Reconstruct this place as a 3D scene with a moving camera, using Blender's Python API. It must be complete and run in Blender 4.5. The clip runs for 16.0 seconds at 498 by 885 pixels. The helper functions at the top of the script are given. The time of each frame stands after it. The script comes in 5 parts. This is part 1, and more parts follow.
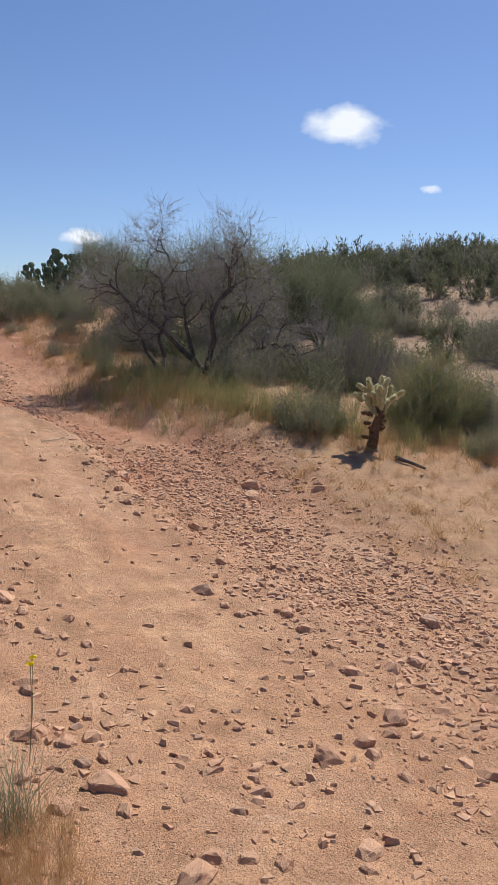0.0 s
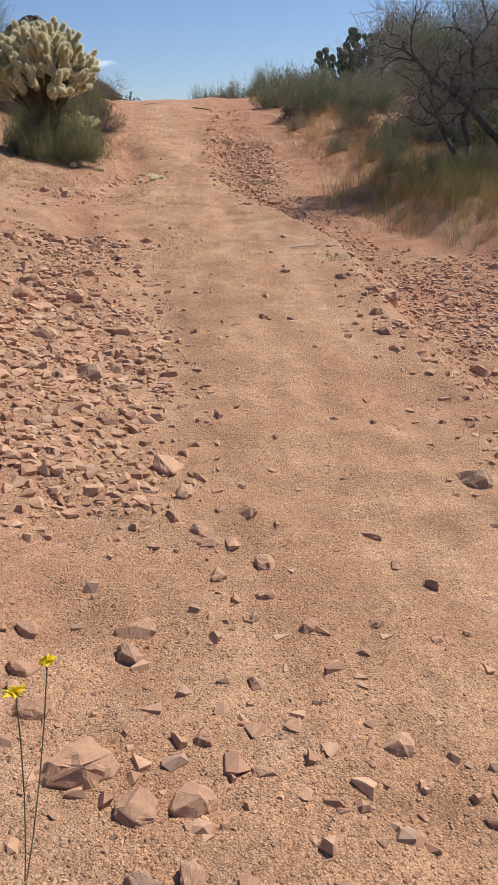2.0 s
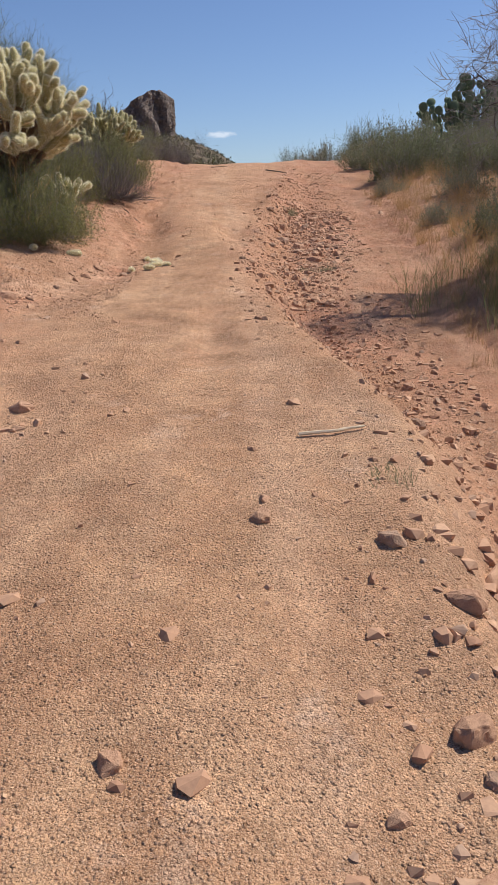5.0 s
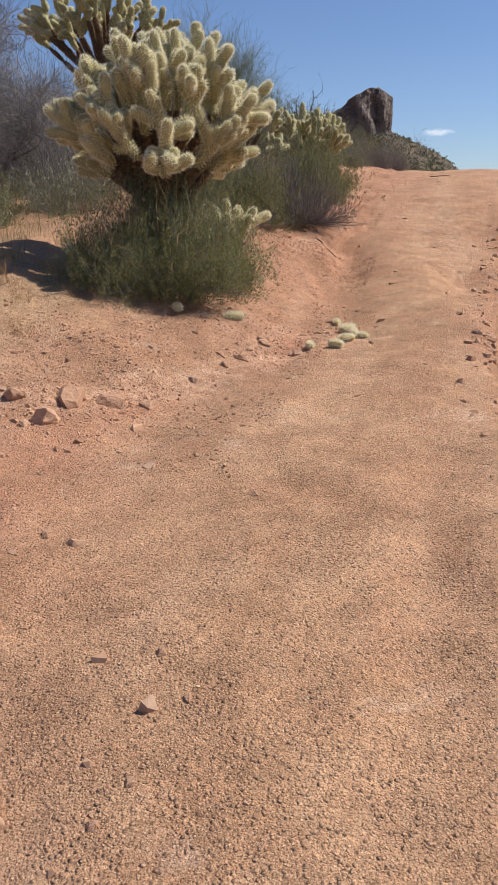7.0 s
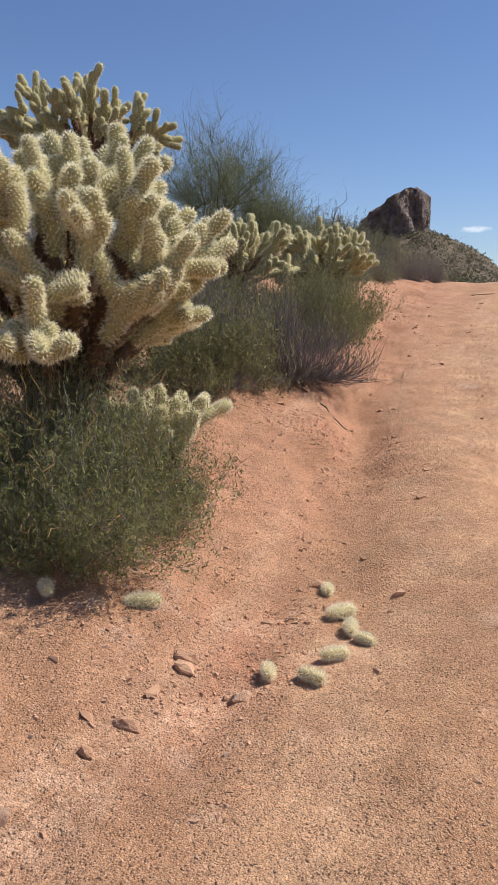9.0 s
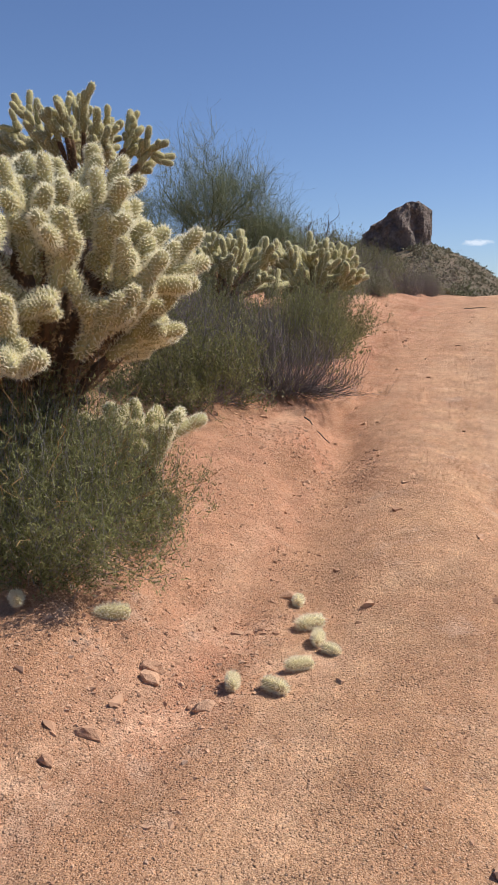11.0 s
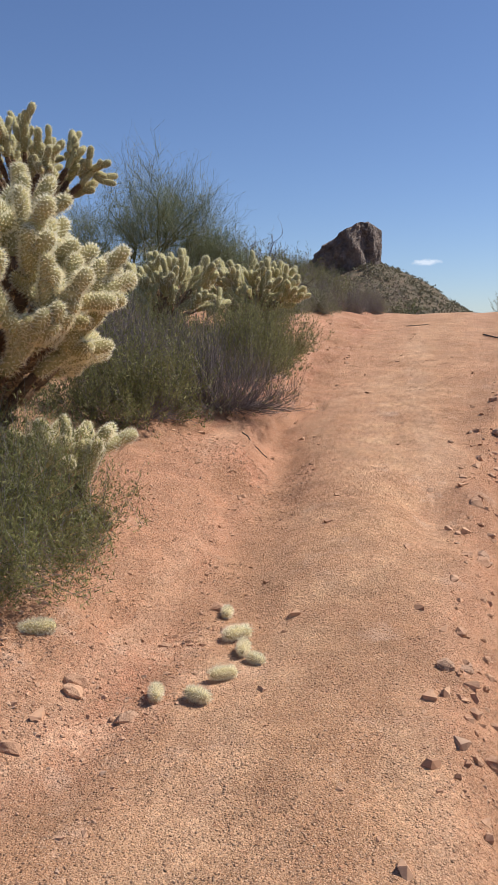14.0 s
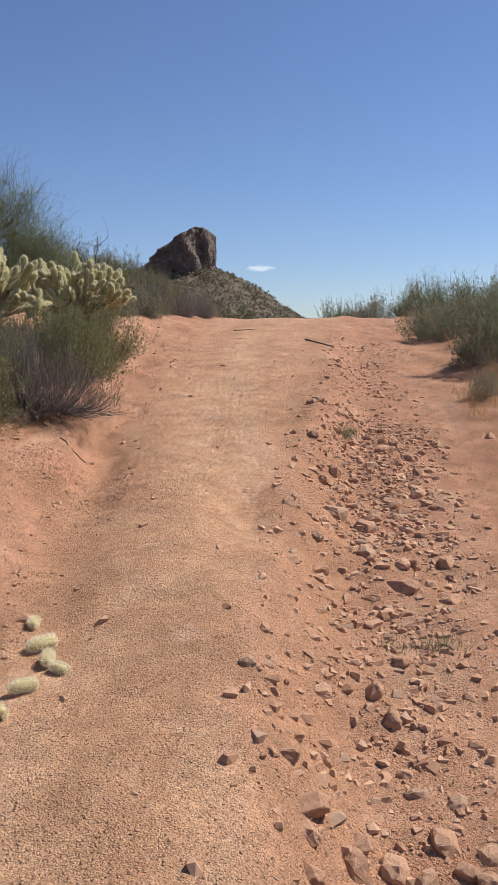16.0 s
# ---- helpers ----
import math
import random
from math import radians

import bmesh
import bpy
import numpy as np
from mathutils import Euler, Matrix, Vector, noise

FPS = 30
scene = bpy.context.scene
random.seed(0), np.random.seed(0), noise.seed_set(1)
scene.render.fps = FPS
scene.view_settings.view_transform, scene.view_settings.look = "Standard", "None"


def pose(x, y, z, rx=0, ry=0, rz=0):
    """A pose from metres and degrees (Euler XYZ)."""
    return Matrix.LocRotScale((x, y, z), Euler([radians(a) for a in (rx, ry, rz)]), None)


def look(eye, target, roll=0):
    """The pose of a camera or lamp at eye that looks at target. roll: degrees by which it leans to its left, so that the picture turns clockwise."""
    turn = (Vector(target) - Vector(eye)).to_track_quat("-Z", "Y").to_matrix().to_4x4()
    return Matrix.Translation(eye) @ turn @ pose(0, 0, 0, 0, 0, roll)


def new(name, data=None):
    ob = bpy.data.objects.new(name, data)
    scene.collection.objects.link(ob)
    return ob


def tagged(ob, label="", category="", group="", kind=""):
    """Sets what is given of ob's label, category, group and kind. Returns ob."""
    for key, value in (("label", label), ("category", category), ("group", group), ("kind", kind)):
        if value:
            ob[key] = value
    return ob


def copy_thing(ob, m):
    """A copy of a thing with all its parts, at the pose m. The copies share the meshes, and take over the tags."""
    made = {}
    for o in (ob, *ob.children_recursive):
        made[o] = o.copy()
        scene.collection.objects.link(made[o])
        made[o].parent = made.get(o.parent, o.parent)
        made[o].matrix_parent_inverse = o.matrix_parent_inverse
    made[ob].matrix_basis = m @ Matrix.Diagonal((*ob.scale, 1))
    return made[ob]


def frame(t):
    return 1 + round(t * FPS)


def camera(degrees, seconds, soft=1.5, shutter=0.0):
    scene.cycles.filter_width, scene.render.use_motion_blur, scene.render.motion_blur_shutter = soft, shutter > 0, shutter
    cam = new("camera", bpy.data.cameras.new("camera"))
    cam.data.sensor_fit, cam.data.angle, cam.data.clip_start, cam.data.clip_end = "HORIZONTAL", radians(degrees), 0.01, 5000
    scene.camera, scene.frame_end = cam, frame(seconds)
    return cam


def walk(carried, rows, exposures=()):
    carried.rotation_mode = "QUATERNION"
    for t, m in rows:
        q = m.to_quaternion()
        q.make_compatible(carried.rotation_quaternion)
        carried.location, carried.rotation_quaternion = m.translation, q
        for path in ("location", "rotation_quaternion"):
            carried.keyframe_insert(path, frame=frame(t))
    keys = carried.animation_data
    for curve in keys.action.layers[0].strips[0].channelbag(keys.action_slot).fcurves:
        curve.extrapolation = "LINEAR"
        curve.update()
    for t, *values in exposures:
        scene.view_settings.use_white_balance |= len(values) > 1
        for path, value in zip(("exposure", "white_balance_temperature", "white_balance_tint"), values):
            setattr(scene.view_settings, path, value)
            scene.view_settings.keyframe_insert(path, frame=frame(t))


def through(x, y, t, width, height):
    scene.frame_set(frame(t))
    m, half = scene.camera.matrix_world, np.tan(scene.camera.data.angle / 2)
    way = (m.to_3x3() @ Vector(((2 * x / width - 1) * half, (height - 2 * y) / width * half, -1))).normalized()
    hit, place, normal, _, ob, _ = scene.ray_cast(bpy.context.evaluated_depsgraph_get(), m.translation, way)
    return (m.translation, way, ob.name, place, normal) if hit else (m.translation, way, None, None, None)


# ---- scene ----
cam = camera(34.6, 16.0, 1.2)
METRES, EYE, TILT, LEAN, TURN = 12.2, 1.5, 2.19, 8.1, -30.0
ROWS = [
    (0.0, 0.0, 0.0, 0.0, 1.66, -10.69, -8.84),
    (0.5, -0.0064, 0.0382, -0.0094, 0.86, -17.6, -8.0),
    (1.0, 0.0001, 0.0789, -0.0232, 6.23, -21.68, -7.44),
    (1.5, 0.0037, 0.1227, -0.0347, 15.07, -24.32, -6.43),
    (2.0, 0.0004, 0.1729, -0.0429, 23.0, -25.84, -5.18),
    (2.5, -0.0002, 0.23, -0.0475, 30.57, -23.98, -3.63),
    (3.0, -0.0132, 0.2849, -0.0533, 31.12, -21.56, -4.2),
    (3.5, -0.0231, 0.3488, -0.0554, 30.05, -19.11, -3.75),
    (6.0, -0.1331, 0.5945, -0.0633, 33.53, -24.19, -5.63),
    (6.5, -0.1664, 0.6378, -0.0588, 41.48, -24.2, -4.42),
    (7.0, -0.2047, 0.6734, -0.0625, 45.09, -23.33, -3.53),
    (7.5, -0.2364, 0.7172, -0.0608, 45.1, -22.18, -3.65),
    (8.0, -0.2663, 0.7643, -0.052, 45.65, -20.56, -3.55),
    (8.5, -0.3006, 0.8015, -0.0478, 46.59, -18.78, -3.5),
    (9.0, -0.3219, 0.8401, -0.0459, 48.0, -17.35, -3.79),
    (11.5, -0.3077, 0.8469, -0.0434, 48.14, -16.11, -3.61),
    (12.0, -0.3047, 0.848, -0.0431, 47.74, -15.57, -3.82),
    (12.5, -0.3025, 0.8493, -0.0425, 47.46, -15.18, -3.87),
    (13.0, -0.3017, 0.8491, -0.0429, 47.05, -14.98, -3.75),
    (13.5, -0.3014, 0.849, -0.0434, 46.26, -14.91, -3.67),
    (14.0, -0.2999, 0.8501, -0.0437, 44.9, -14.87, -3.71),
    (14.5, -0.2972, 0.852, -0.0437, 42.88, -14.7, -3.93),
    (15.0, -0.2948, 0.8543, -0.0433, 40.22, -14.39, -4.35),
    (15.5, -0.2931, 0.8551, -0.0431, 37.07, -14.03, -4.88),
    (16.0, -0.2903, 0.8572, -0.0426, 33.49, -13.69, -5.55),
]
walk(cam, [(t, pose(0, 0, EYE, TILT, LEAN, TURN) @ pose(METRES * x, METRES * y, METRES * z, 90 + pitch, roll, yaw)) for t, x, y, z, yaw, pitch, roll in ROWS], exposures=[(0.0, 0.14), (1.5, 0.12), (3.5, 0.10), (6.0, 0.12), (9.0, 0.22), (12.5, 0.22), (16.0, 0.16)])

W0 = bpy.data.worlds.new("desert_sky")
scene.world = W0
W0.use_nodes = True
SUN_TO = Vector((0.60, 0.34, 0.85)).normalized()
_n = W0.node_tree.nodes
_sky = _n.new("ShaderNodeTexSky")
_sky.sky_type, _sky.sun_disc = "NISHITA", False
_sky.sun_elevation = math.asin(SUN_TO.z)
_sky.sun_rotation = math.atan2(SUN_TO.x, SUN_TO.y)
_sky.altitude, _sky.air_density, _sky.dust_density, _sky.ozone_density = 700, 1.0, 0.25, 2.2
_tint = _n.new("ShaderNodeMix")
_tint.data_type, _tint.blend_type = "RGBA", "MULTIPLY"
_tint.inputs[0].default_value, _tint.inputs[7].default_value = 1.0, (0.82, 0.885, 1.08, 1)
W0.node_tree.links.new(_sky.outputs[0], _tint.inputs[6])
W0.node_tree.links.new(_tint.outputs[2], _n["Background"].inputs[0])
_n["Background"].inputs[1].default_value = 0.088
sun = new("sun", bpy.data.lights.new("sun", "SUN"))
sun.data.energy, sun.data.angle, sun.data.color = 5.0, radians(0.55), (1.0, 0.95, 0.87)
sun.matrix_world = look((0, 0, 40), Vector((0, 0, 40)) - SUN_TO)


# ---- materials ----
class Graph:
    """A short hand for node materials."""

    def __init__(self, name, rough=0.9):
        self.m = bpy.data.materials.new(name)
        self.m.use_nodes = True
        self.t = self.m.node_tree
        self.b = self.t.nodes["Principled BSDF"]
        self.b.inputs["Roughness"].default_value = rough
        self.b.inputs["Specular IOR Level"].default_value = 0.2
        self.at = self.t.nodes.new("ShaderNodeTexCoord").outputs["Object"]

    def put(self, socket, value):
        if isinstance(value, bpy.types.NodeSocket):
            self.t.links.new(value, socket)
        elif isinstance(value, (tuple, list)) and len(value) == 3 and socket.type == "RGBA":
            socket.default_value = (*value, 1)
        else:
            socket.default_value = value

    def noise(self, scale, detail=4.0, rough=0.6, at=None):
        n = self.t.nodes.new("ShaderNodeTexNoise")
        n.inputs["Scale"].default_value, n.inputs["Detail"].default_value, n.inputs["Roughness"].default_value = scale, detail, rough
        self.put(n.inputs["Vector"], at or self.at)
        return n.outputs[0]

    def cells(self, scale, out="Distance", feature="F1", at=None):
        n = self.t.nodes.new("ShaderNodeTexVoronoi")
        n.feature = feature
        n.inputs["Scale"].default_value = scale
        self.put(n.inputs["Vector"], at or self.at)
        return n.outputs[out]

    def ramp(self, value, low, high, to0=0.0, to1=1.0):
        n = self.t.nodes.new("ShaderNodeMapRange")
        for i, v in enumerate((value, low, high, to0, to1)):
            self.put(n.inputs[i], v)
        return n.outputs[0]

    def math(self, op, a, b=0.0):
        n = self.t.nodes.new("ShaderNodeMath")
        n.operation = op
        self.put(n.inputs[0], a)
        self.put(n.inputs[1], b)
        return n.outputs[0]

    def mix(self, fac, a, b, kind="MIX"):
        n = self.t.nodes.new("ShaderNodeMix")
        n.data_type, n.blend_type = "RGBA", kind
        self.put(n.inputs[0], fac)
        self.put(n.inputs[6], a)
        self.put(n.inputs[7], b)
        return n.outputs[2]

    def attr(self, name):
        n = self.t.nodes.new("ShaderNodeAttribute")
        n.attribute_name = name
        return n.outputs["Fac"]

    def rand(self):
        return self.t.nodes.new("ShaderNodeObjectInfo").outputs["Random"]

    def island(self):
        return self.t.nodes.new("ShaderNodeNewGeometry").outputs["Random Per Island"]

    def bump(self, height, strength, distance, after=None):
        n = self.t.nodes.new("ShaderNodeBump")
        n.inputs["Strength"].default_value, n.inputs["Distance"].default_value = strength, distance
        self.put(n.inputs["Height"], height)
        if after is not None:
            self.put(n.inputs["Normal"], after)
        return n.outputs[0]

    def done(self, colour, normal=None, through=0.0):
        self.put(self.b.inputs["Base Color"], colour)
        if normal is not None:
            self.put(self.b.inputs["Normal"], normal)
        if through:
            tr = self.t.nodes.new("ShaderNodeBsdfTranslucent")
            self.put(tr.inputs[0], colour)
            mx = self.t.nodes.new("ShaderNodeMixShader")
            mx.inputs[0].default_value = through
            self.t.links.new(self.b.outputs[0], mx.inputs[1])
            self.t.links.new(tr.outputs[0], mx.inputs[2])
            self.t.links.new(mx.outputs[0], self.t.nodes["Material Output"].inputs[0])
        return self.m


def soil():
    g = Graph("granite_soil", 0.95)
    big, mid, fine = g.noise(0.45, 6, 0.65), g.noise(4.0, 6, 0.7), g.noise(45, 5, 0.75)
    dust, litter, red = g.attr("dust"), g.attr("litter"), g.attr("red")
    base = g.mix(g.ramp(big, 0.35, 0.65), (0.37, 0.185, 0.102), (0.46, 0.262, 0.150))
    base = g.mix(g.ramp(mid, 0.35, 0.68, 0.0, 0.8), base, (0.535, 0.315, 0.182))
    base = g.mix(g.math("MULTIPLY", red, 0.85), base, (0.45, 0.20, 0.115))
    pale = g.mix(g.ramp(g.noise(1.7, 7, 0.72), 0.38, 0.66), (0.49, 0.268, 0.141), (0.65, 0.395, 0.228))
    base = g.mix(g.math("MULTIPLY", dust, g.ramp(mid, 0.25, 0.6, 0.4, 1.0)), base, pale)
    mp = g.t.nodes.new("ShaderNodeMapping")
    mp.inputs["Scale"].default_value = (2.4, 0.4, 1.0)
    g.t.links.new(g.at, mp.inputs[0])
    blot = g.noise(1.3, 6, 0.7)
    base = g.mix(g.ramp(blot, 0.50, 0.64, 0.0, 0.62), base, (0.36, 0.180, 0.093))
    streak = g.noise(1.0, 5, 0.6, mp.outputs[0])
    base = g.mix(g.ramp(streak, 0.50, 0.64, 0.0, 0.55), base, (0.37, 0.188, 0.098))
    base = g.mix(g.ramp(streak, 0.46, 0.32, 0.0, 0.35), base, (0.62, 0.40, 0.26))
    crust = g.math("MULTIPLY", g.ramp(g.noise(3.1, 7, 0.75), 0.57, 0.66), g.ramp(big, 0.42, 0.55))
    base = g.mix(g.math("MULTIPLY", crust, 0.55), base, (0.64, 0.44, 0.32))
    straw = g.mix(g.ramp(fine, 0.3, 0.7), (0.33, 0.205, 0.105), (0.53, 0.38, 0.215))
    straw = g.mix(g.attr("hill"), straw, g.mix(g.ramp(mid, 0.35, 0.65), (0.20, 0.15, 0.095), (0.36, 0.26, 0.175)))
    base = g.mix(g.math("MULTIPLY", litter, g.ramp(mid, 0.3, 0.65, 0.1, 0.95)), base, straw)
    base = g.mix(g.math("MULTIPLY", g.attr("hill"), 0.75), base, g.mix(g.ramp(mid, 0.35, 0.65), (0.24, 0.175, 0.115), (0.38, 0.275, 0.185)))
    salt = g.math("MULTIPLY", g.attr("crust"), g.ramp(g.noise(14, 6, 0.75), 0.42, 0.58))
    base = g.mix(g.math("MULTIPLY", salt, 0.55), base, (0.74, 0.47, 0.31))
    warp = g.t.nodes.new("ShaderNodeVectorMath")
    warp.operation = "MULTIPLY_ADD"
    n = g.t.nodes.new("ShaderNodeTexNoise")
    n.inputs["Scale"].default_value, n.inputs["Detail"].default_value = 60, 3
    g.t.links.new(g.at, n.inputs["Vector"])
    g.t.links.new(n.outputs["Color"], warp.inputs[0])
    warp.inputs[1].default_value = (0.005, 0.005, 0.005)
    g.t.links.new(g.at, warp.inputs[2])
    wat = warp.outputs[0]
    grit = g.ramp(g.noise(5.5, 5, 0.7), 0.38, 0.60, 0.62, 1.0)
    base = g.mix(1.0, base, g.ramp(g.noise(5.0, 6, 0.72), 0.36, 0.64, 0.82, 1.16), "MULTIPLY")
    tint = g.ramp(g.cells(110, "Color", at=wat), 0.0, 1.0, 0.60, 1.44)
    base = g.mix(g.math("MULTIPLY", grit, 0.9), base, g.mix(1.0, base, tint, "MULTIPLY"))
    chips = g.math("MULTIPLY", g.ramp(g.cells(62, at=wat), 0.20, 0.30, 1.0, 0.0), g.ramp(g.cells(62, "Color", at=wat), 0.45, 0.55))
    base = g.mix(g.math("MULTIPLY", chips, 0.55), base, g.mix(g.ramp(g.cells(62, "Color", at=wat), 0.55, 1.0), (0.30, 0.155, 0.10), (0.66, 0.45, 0.32)))
    base = g.mix(g.math("MULTIPLY", g.ramp(fine, 0.58, 0.8), 0.35), base, (0.30, 0.155, 0.095))
    speck = g.noise(230, 3, 0.7)
    base = g.mix(g.ramp(speck, 0.54, 0.62, 0.0, 0.7), base, (0.22, 0.11, 0.07))
    base = g.mix(g.ramp(speck, 0.46, 0.37, 0.0, 0.75), base, (0.70, 0.48, 0.33))
    n1 = g.bump(mid, 0.65, 0.045)
    n2 = g.bump(g.noise(17, 7, 0.8), 0.75, 0.02, n1)
    lumps = g.noise(38, 4, 0.7)
    n3 = g.bump(lumps, 0.4, 0.006, g.bump(fine, 0.4, 0.004, n2))
    crumbs = g.math("MULTIPLY", g.ramp(g.cells(110, at=wat), 0.12, 0.52, 1.0, 0.0), grit)
    n4 = g.bump(crumbs, 0.9, 0.0042, n3)
    n4 = g.bump(g.ramp(g.cells(200, at=wat), 0.1, 0.5, 1.0, 0.0), 0.55, 0.0022, n4)
    n4 = g.bump(g.math("MULTIPLY", g.ramp(g.cells(62, at=wat), 0.12, 0.40, 1.0, 0.0), g.ramp(g.cells(62, "Color", at=wat), 0.40, 0.55)), 1.0, 0.0065, n4)
    return g.done(base, n4)


def rock_mat():
    g = Graph("brown_rock", 0.85)
    r = g.rand()
    a = g.mix(r, (0.38, 0.205, 0.126), (0.58, 0.35, 0.222))
    a = g.mix(g.ramp(r, 0.86, 0.9, 0.0, 0.7), a, (0.30, 0.205, 0.15))
    a = g.mix(g.ramp(g.noise(9, 5, 0.7), 0.4, 0.75), a, (0.58, 0.355, 0.225))
    a = g.mix(g.ramp(g.noise(30, 4, 0.7), 0.5, 0.75, 0, 0.4), a, (0.30, 0.16, 0.105))
    return g.done(a, g.bump(g.noise(34, 6, 0.75), 0.7, 0.006))


def stone_mat():
    g = Graph("scattered_stone", 0.9)
    r = g.island()
    a = g.mix(r, (0.39, 0.213, 0.13), (0.65, 0.41, 0.262))
    a = g.mix(g.ramp(r, 0.86, 0.9, 0.0, 0.7), a, (0.33, 0.225, 0.165))
    a = g.mix(g.ramp(g.noise(60, 3), 0.4, 0.7, 0, 0.5), a, (0.31, 0.18, 0.12))
    return g.done(a, g.bump(g.noise(90, 4), 0.5, 0.0015))


def grit_mat():
    g = Graph("granite_grit", 0.9)
    xyz = g.t.nodes.new("ShaderNodeSeparateXYZ")
    g.t.links.new(g.at, xyz.inputs[0])
    a = g.mix(g.island(), (0.37, 0.195, 0.106), (0.69, 0.445, 0.272))
    a = g.mix(g.ramp(xyz.outputs[1], 10.5, 14.0, 0.0, 0.95), a, g.mix(g.island(), (0.38, 0.172, 0.10), (0.68, 0.39, 0.25)))
    a = g.mix(1.0, a, g.ramp(g.noise(5.0, 6, 0.72), 0.36, 0.64, 0.78, 1.2), "MULTIPLY")
    return g.done(a, g.bump(g.noise(150, 3), 0.4, 0.001))


def plant(name, dark, light, through=0.25, tip=None, rough=0.75):
    g = Graph(name, rough)
    a = g.mix(g.island(), dark, light)
    a = g.mix(g.ramp(g.rand(), 0, 1, 0.0, 0.35), a, tip or light)
    return g.done(a, None, through)


def bark(name, dark, light):
    g = Graph(name, 0.9)
    a = g.mix(g.ramp(g.noise(22, 5, 0.7), 0.3, 0.7), dark, light)
    return g.done(a, g.bump(g.noise(40, 5), 0.6, 0.003))


M_SOIL, M_ROCK, M_STONE, M_GRIT = soil(), rock_mat(), stone_mat(), grit_mat()
M_SPINE = plant("pale_spines", (0.85, 0.77, 0.52), (0.95, 0.92, 0.79), 0.55)
M_SPINE_OLD = plant("rusty_spines", (0.26, 0.15, 0.075), (0.50, 0.34, 0.19), 0.35)
M_JOINT = bark("cholla_flesh", (0.31, 0.275, 0.13), (0.47, 0.42, 0.215))
M_JOINT_DRY = bark("cholla_dry_flesh", (0.50, 0.42, 0.20), (0.66, 0.56, 0.32))
M_JOINT_OLD = bark("cholla_old_flesh", (0.09, 0.055, 0.033), (0.18, 0.11, 0.065))
M_PAD = bark("pear_pad_skin", (0.09, 0.125, 0.075), (0.19, 0.235, 0.14))
M_BARK_DARK = bark("weathered_dark_bark", (0.05, 0.04, 0.034), (0.16, 0.135, 0.12))
M_BARK_PALE = bark("sun_bleached_wood", (0.60, 0.47, 0.32), (0.76, 0.65, 0.48))
M_BARK_GREEN = bark("palo_verde_bark", (0.08, 0.09, 0.035), (0.17, 0.17, 0.08))
M_TWIG_GREY = plant("grey_twigs", (0.16, 0.132, 0.118), (0.35, 0.305, 0.28), 0.15)
M_TWIG_DARK = plant("dark_twigs", (0.14, 0.122, 0.115), (0.34, 0.31, 0.295), 0.2)
M_LEAF_DARK = plant("dark_green_leaves", (0.084, 0.094, 0.036), (0.33, 0.325, 0.135), 0.42)
M_TWIG_PURPLE = plant("purple_grey_twigs", (0.10, 0.084, 0.082), (0.26, 0.22, 0.215), 0.15)
M_LEAF_DUSKY = plant("dusky_leaves", (0.088, 0.094, 0.036), (0.29, 0.275, 0.12), 0.4)
M_LEAF_OLIVE = plant("olive_leaves", (0.11, 0.125, 0.062), (0.28, 0.285, 0.16), 0.35)
M_LEAF_SAGE = plant("sage_leaves", (0.15, 0.155, 0.085), (0.32, 0.31, 0.20), 0.3)
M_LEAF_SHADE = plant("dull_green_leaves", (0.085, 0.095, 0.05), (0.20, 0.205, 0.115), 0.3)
M_LEAF_FAR = plant("far_brush_leaves", (0.12, 0.11, 0.07), (0.25, 0.225, 0.15), 0.2)
M_LEAF_PALO = plant("palo_verde_twigs", (0.12, 0.14, 0.07), (0.27, 0.285, 0.17), 0.3)
M_GRASS = plant("green_grass_blades", (0.135, 0.145, 0.05), (0.32, 0.30, 0.135), 0.4)
M_STRAW = plant("dry_straw", (0.33, 0.175, 0.078), (0.57, 0.375, 0.18), 0.4)
M_PETAL = plant("yellow_petals", (0.75, 0.55, 0.02), (0.85, 0.70, 0.05), 0.3)

# ---- the lie of the land ----
rng = np.random.default_rng(7)


def lattice(ix, iy, seed):
    h = (ix.astype(np.int64) * 374761393 + iy.astype(np.int64) * 668265263 + seed * 974711) & 0xFFFFFFFF
    h = ((h ^ (h >> 13)) * 1274126177) & 0xFFFFFFFF
    return ((h ^ (h >> 16)) & 0xFFFF) / 65535.0 - 0.5


def vnoise(x, y, seed):
    x0, y0 = np.floor(x), np.floor(y)
    u, v = x - x0, y - y0
    u, v = u * u * (3 - 2 * u), v * v * (3 - 2 * v)
    a, b = lattice(x0, y0, seed), lattice(x0 + 1, y0, seed)
    c, d = lattice(x0, y0 + 1, seed), lattice(x0 + 1, y0 + 1, seed)
    return (a * (1 - u) + b * u) * (1 - v) + (c * (1 - u) + d * u) * v


def fbm(x, y, size, seed, octaves=3):
    out, amp = 0.0, 1.0
    for k in range(octaves):
        out = out + amp * vnoise(x / size + 17.3 * k, y / size - 9.1 * k, seed + k)
        size, amp = size / 2.03, amp * 0.5
    return out


def step(x, a, b):
    u = np.clip((x - a) / (b - a), 0, 1)
    return u * u * (3 - 2 * u)


def profile(pairs, soft):
    ys = np.arange(-100, 200, 0.25)
    z = np.interp(ys, [p[0] for p in pairs], [p[1] for p in pairs])
    k = np.hanning(int(soft / 0.25) * 2 + 3)
    pad = len(k) // 2
    z = np.convolve(np.pad(z, pad, mode="edge"), k / k.sum(), "valid")
    return lambda y: np.interp(y, ys, z)


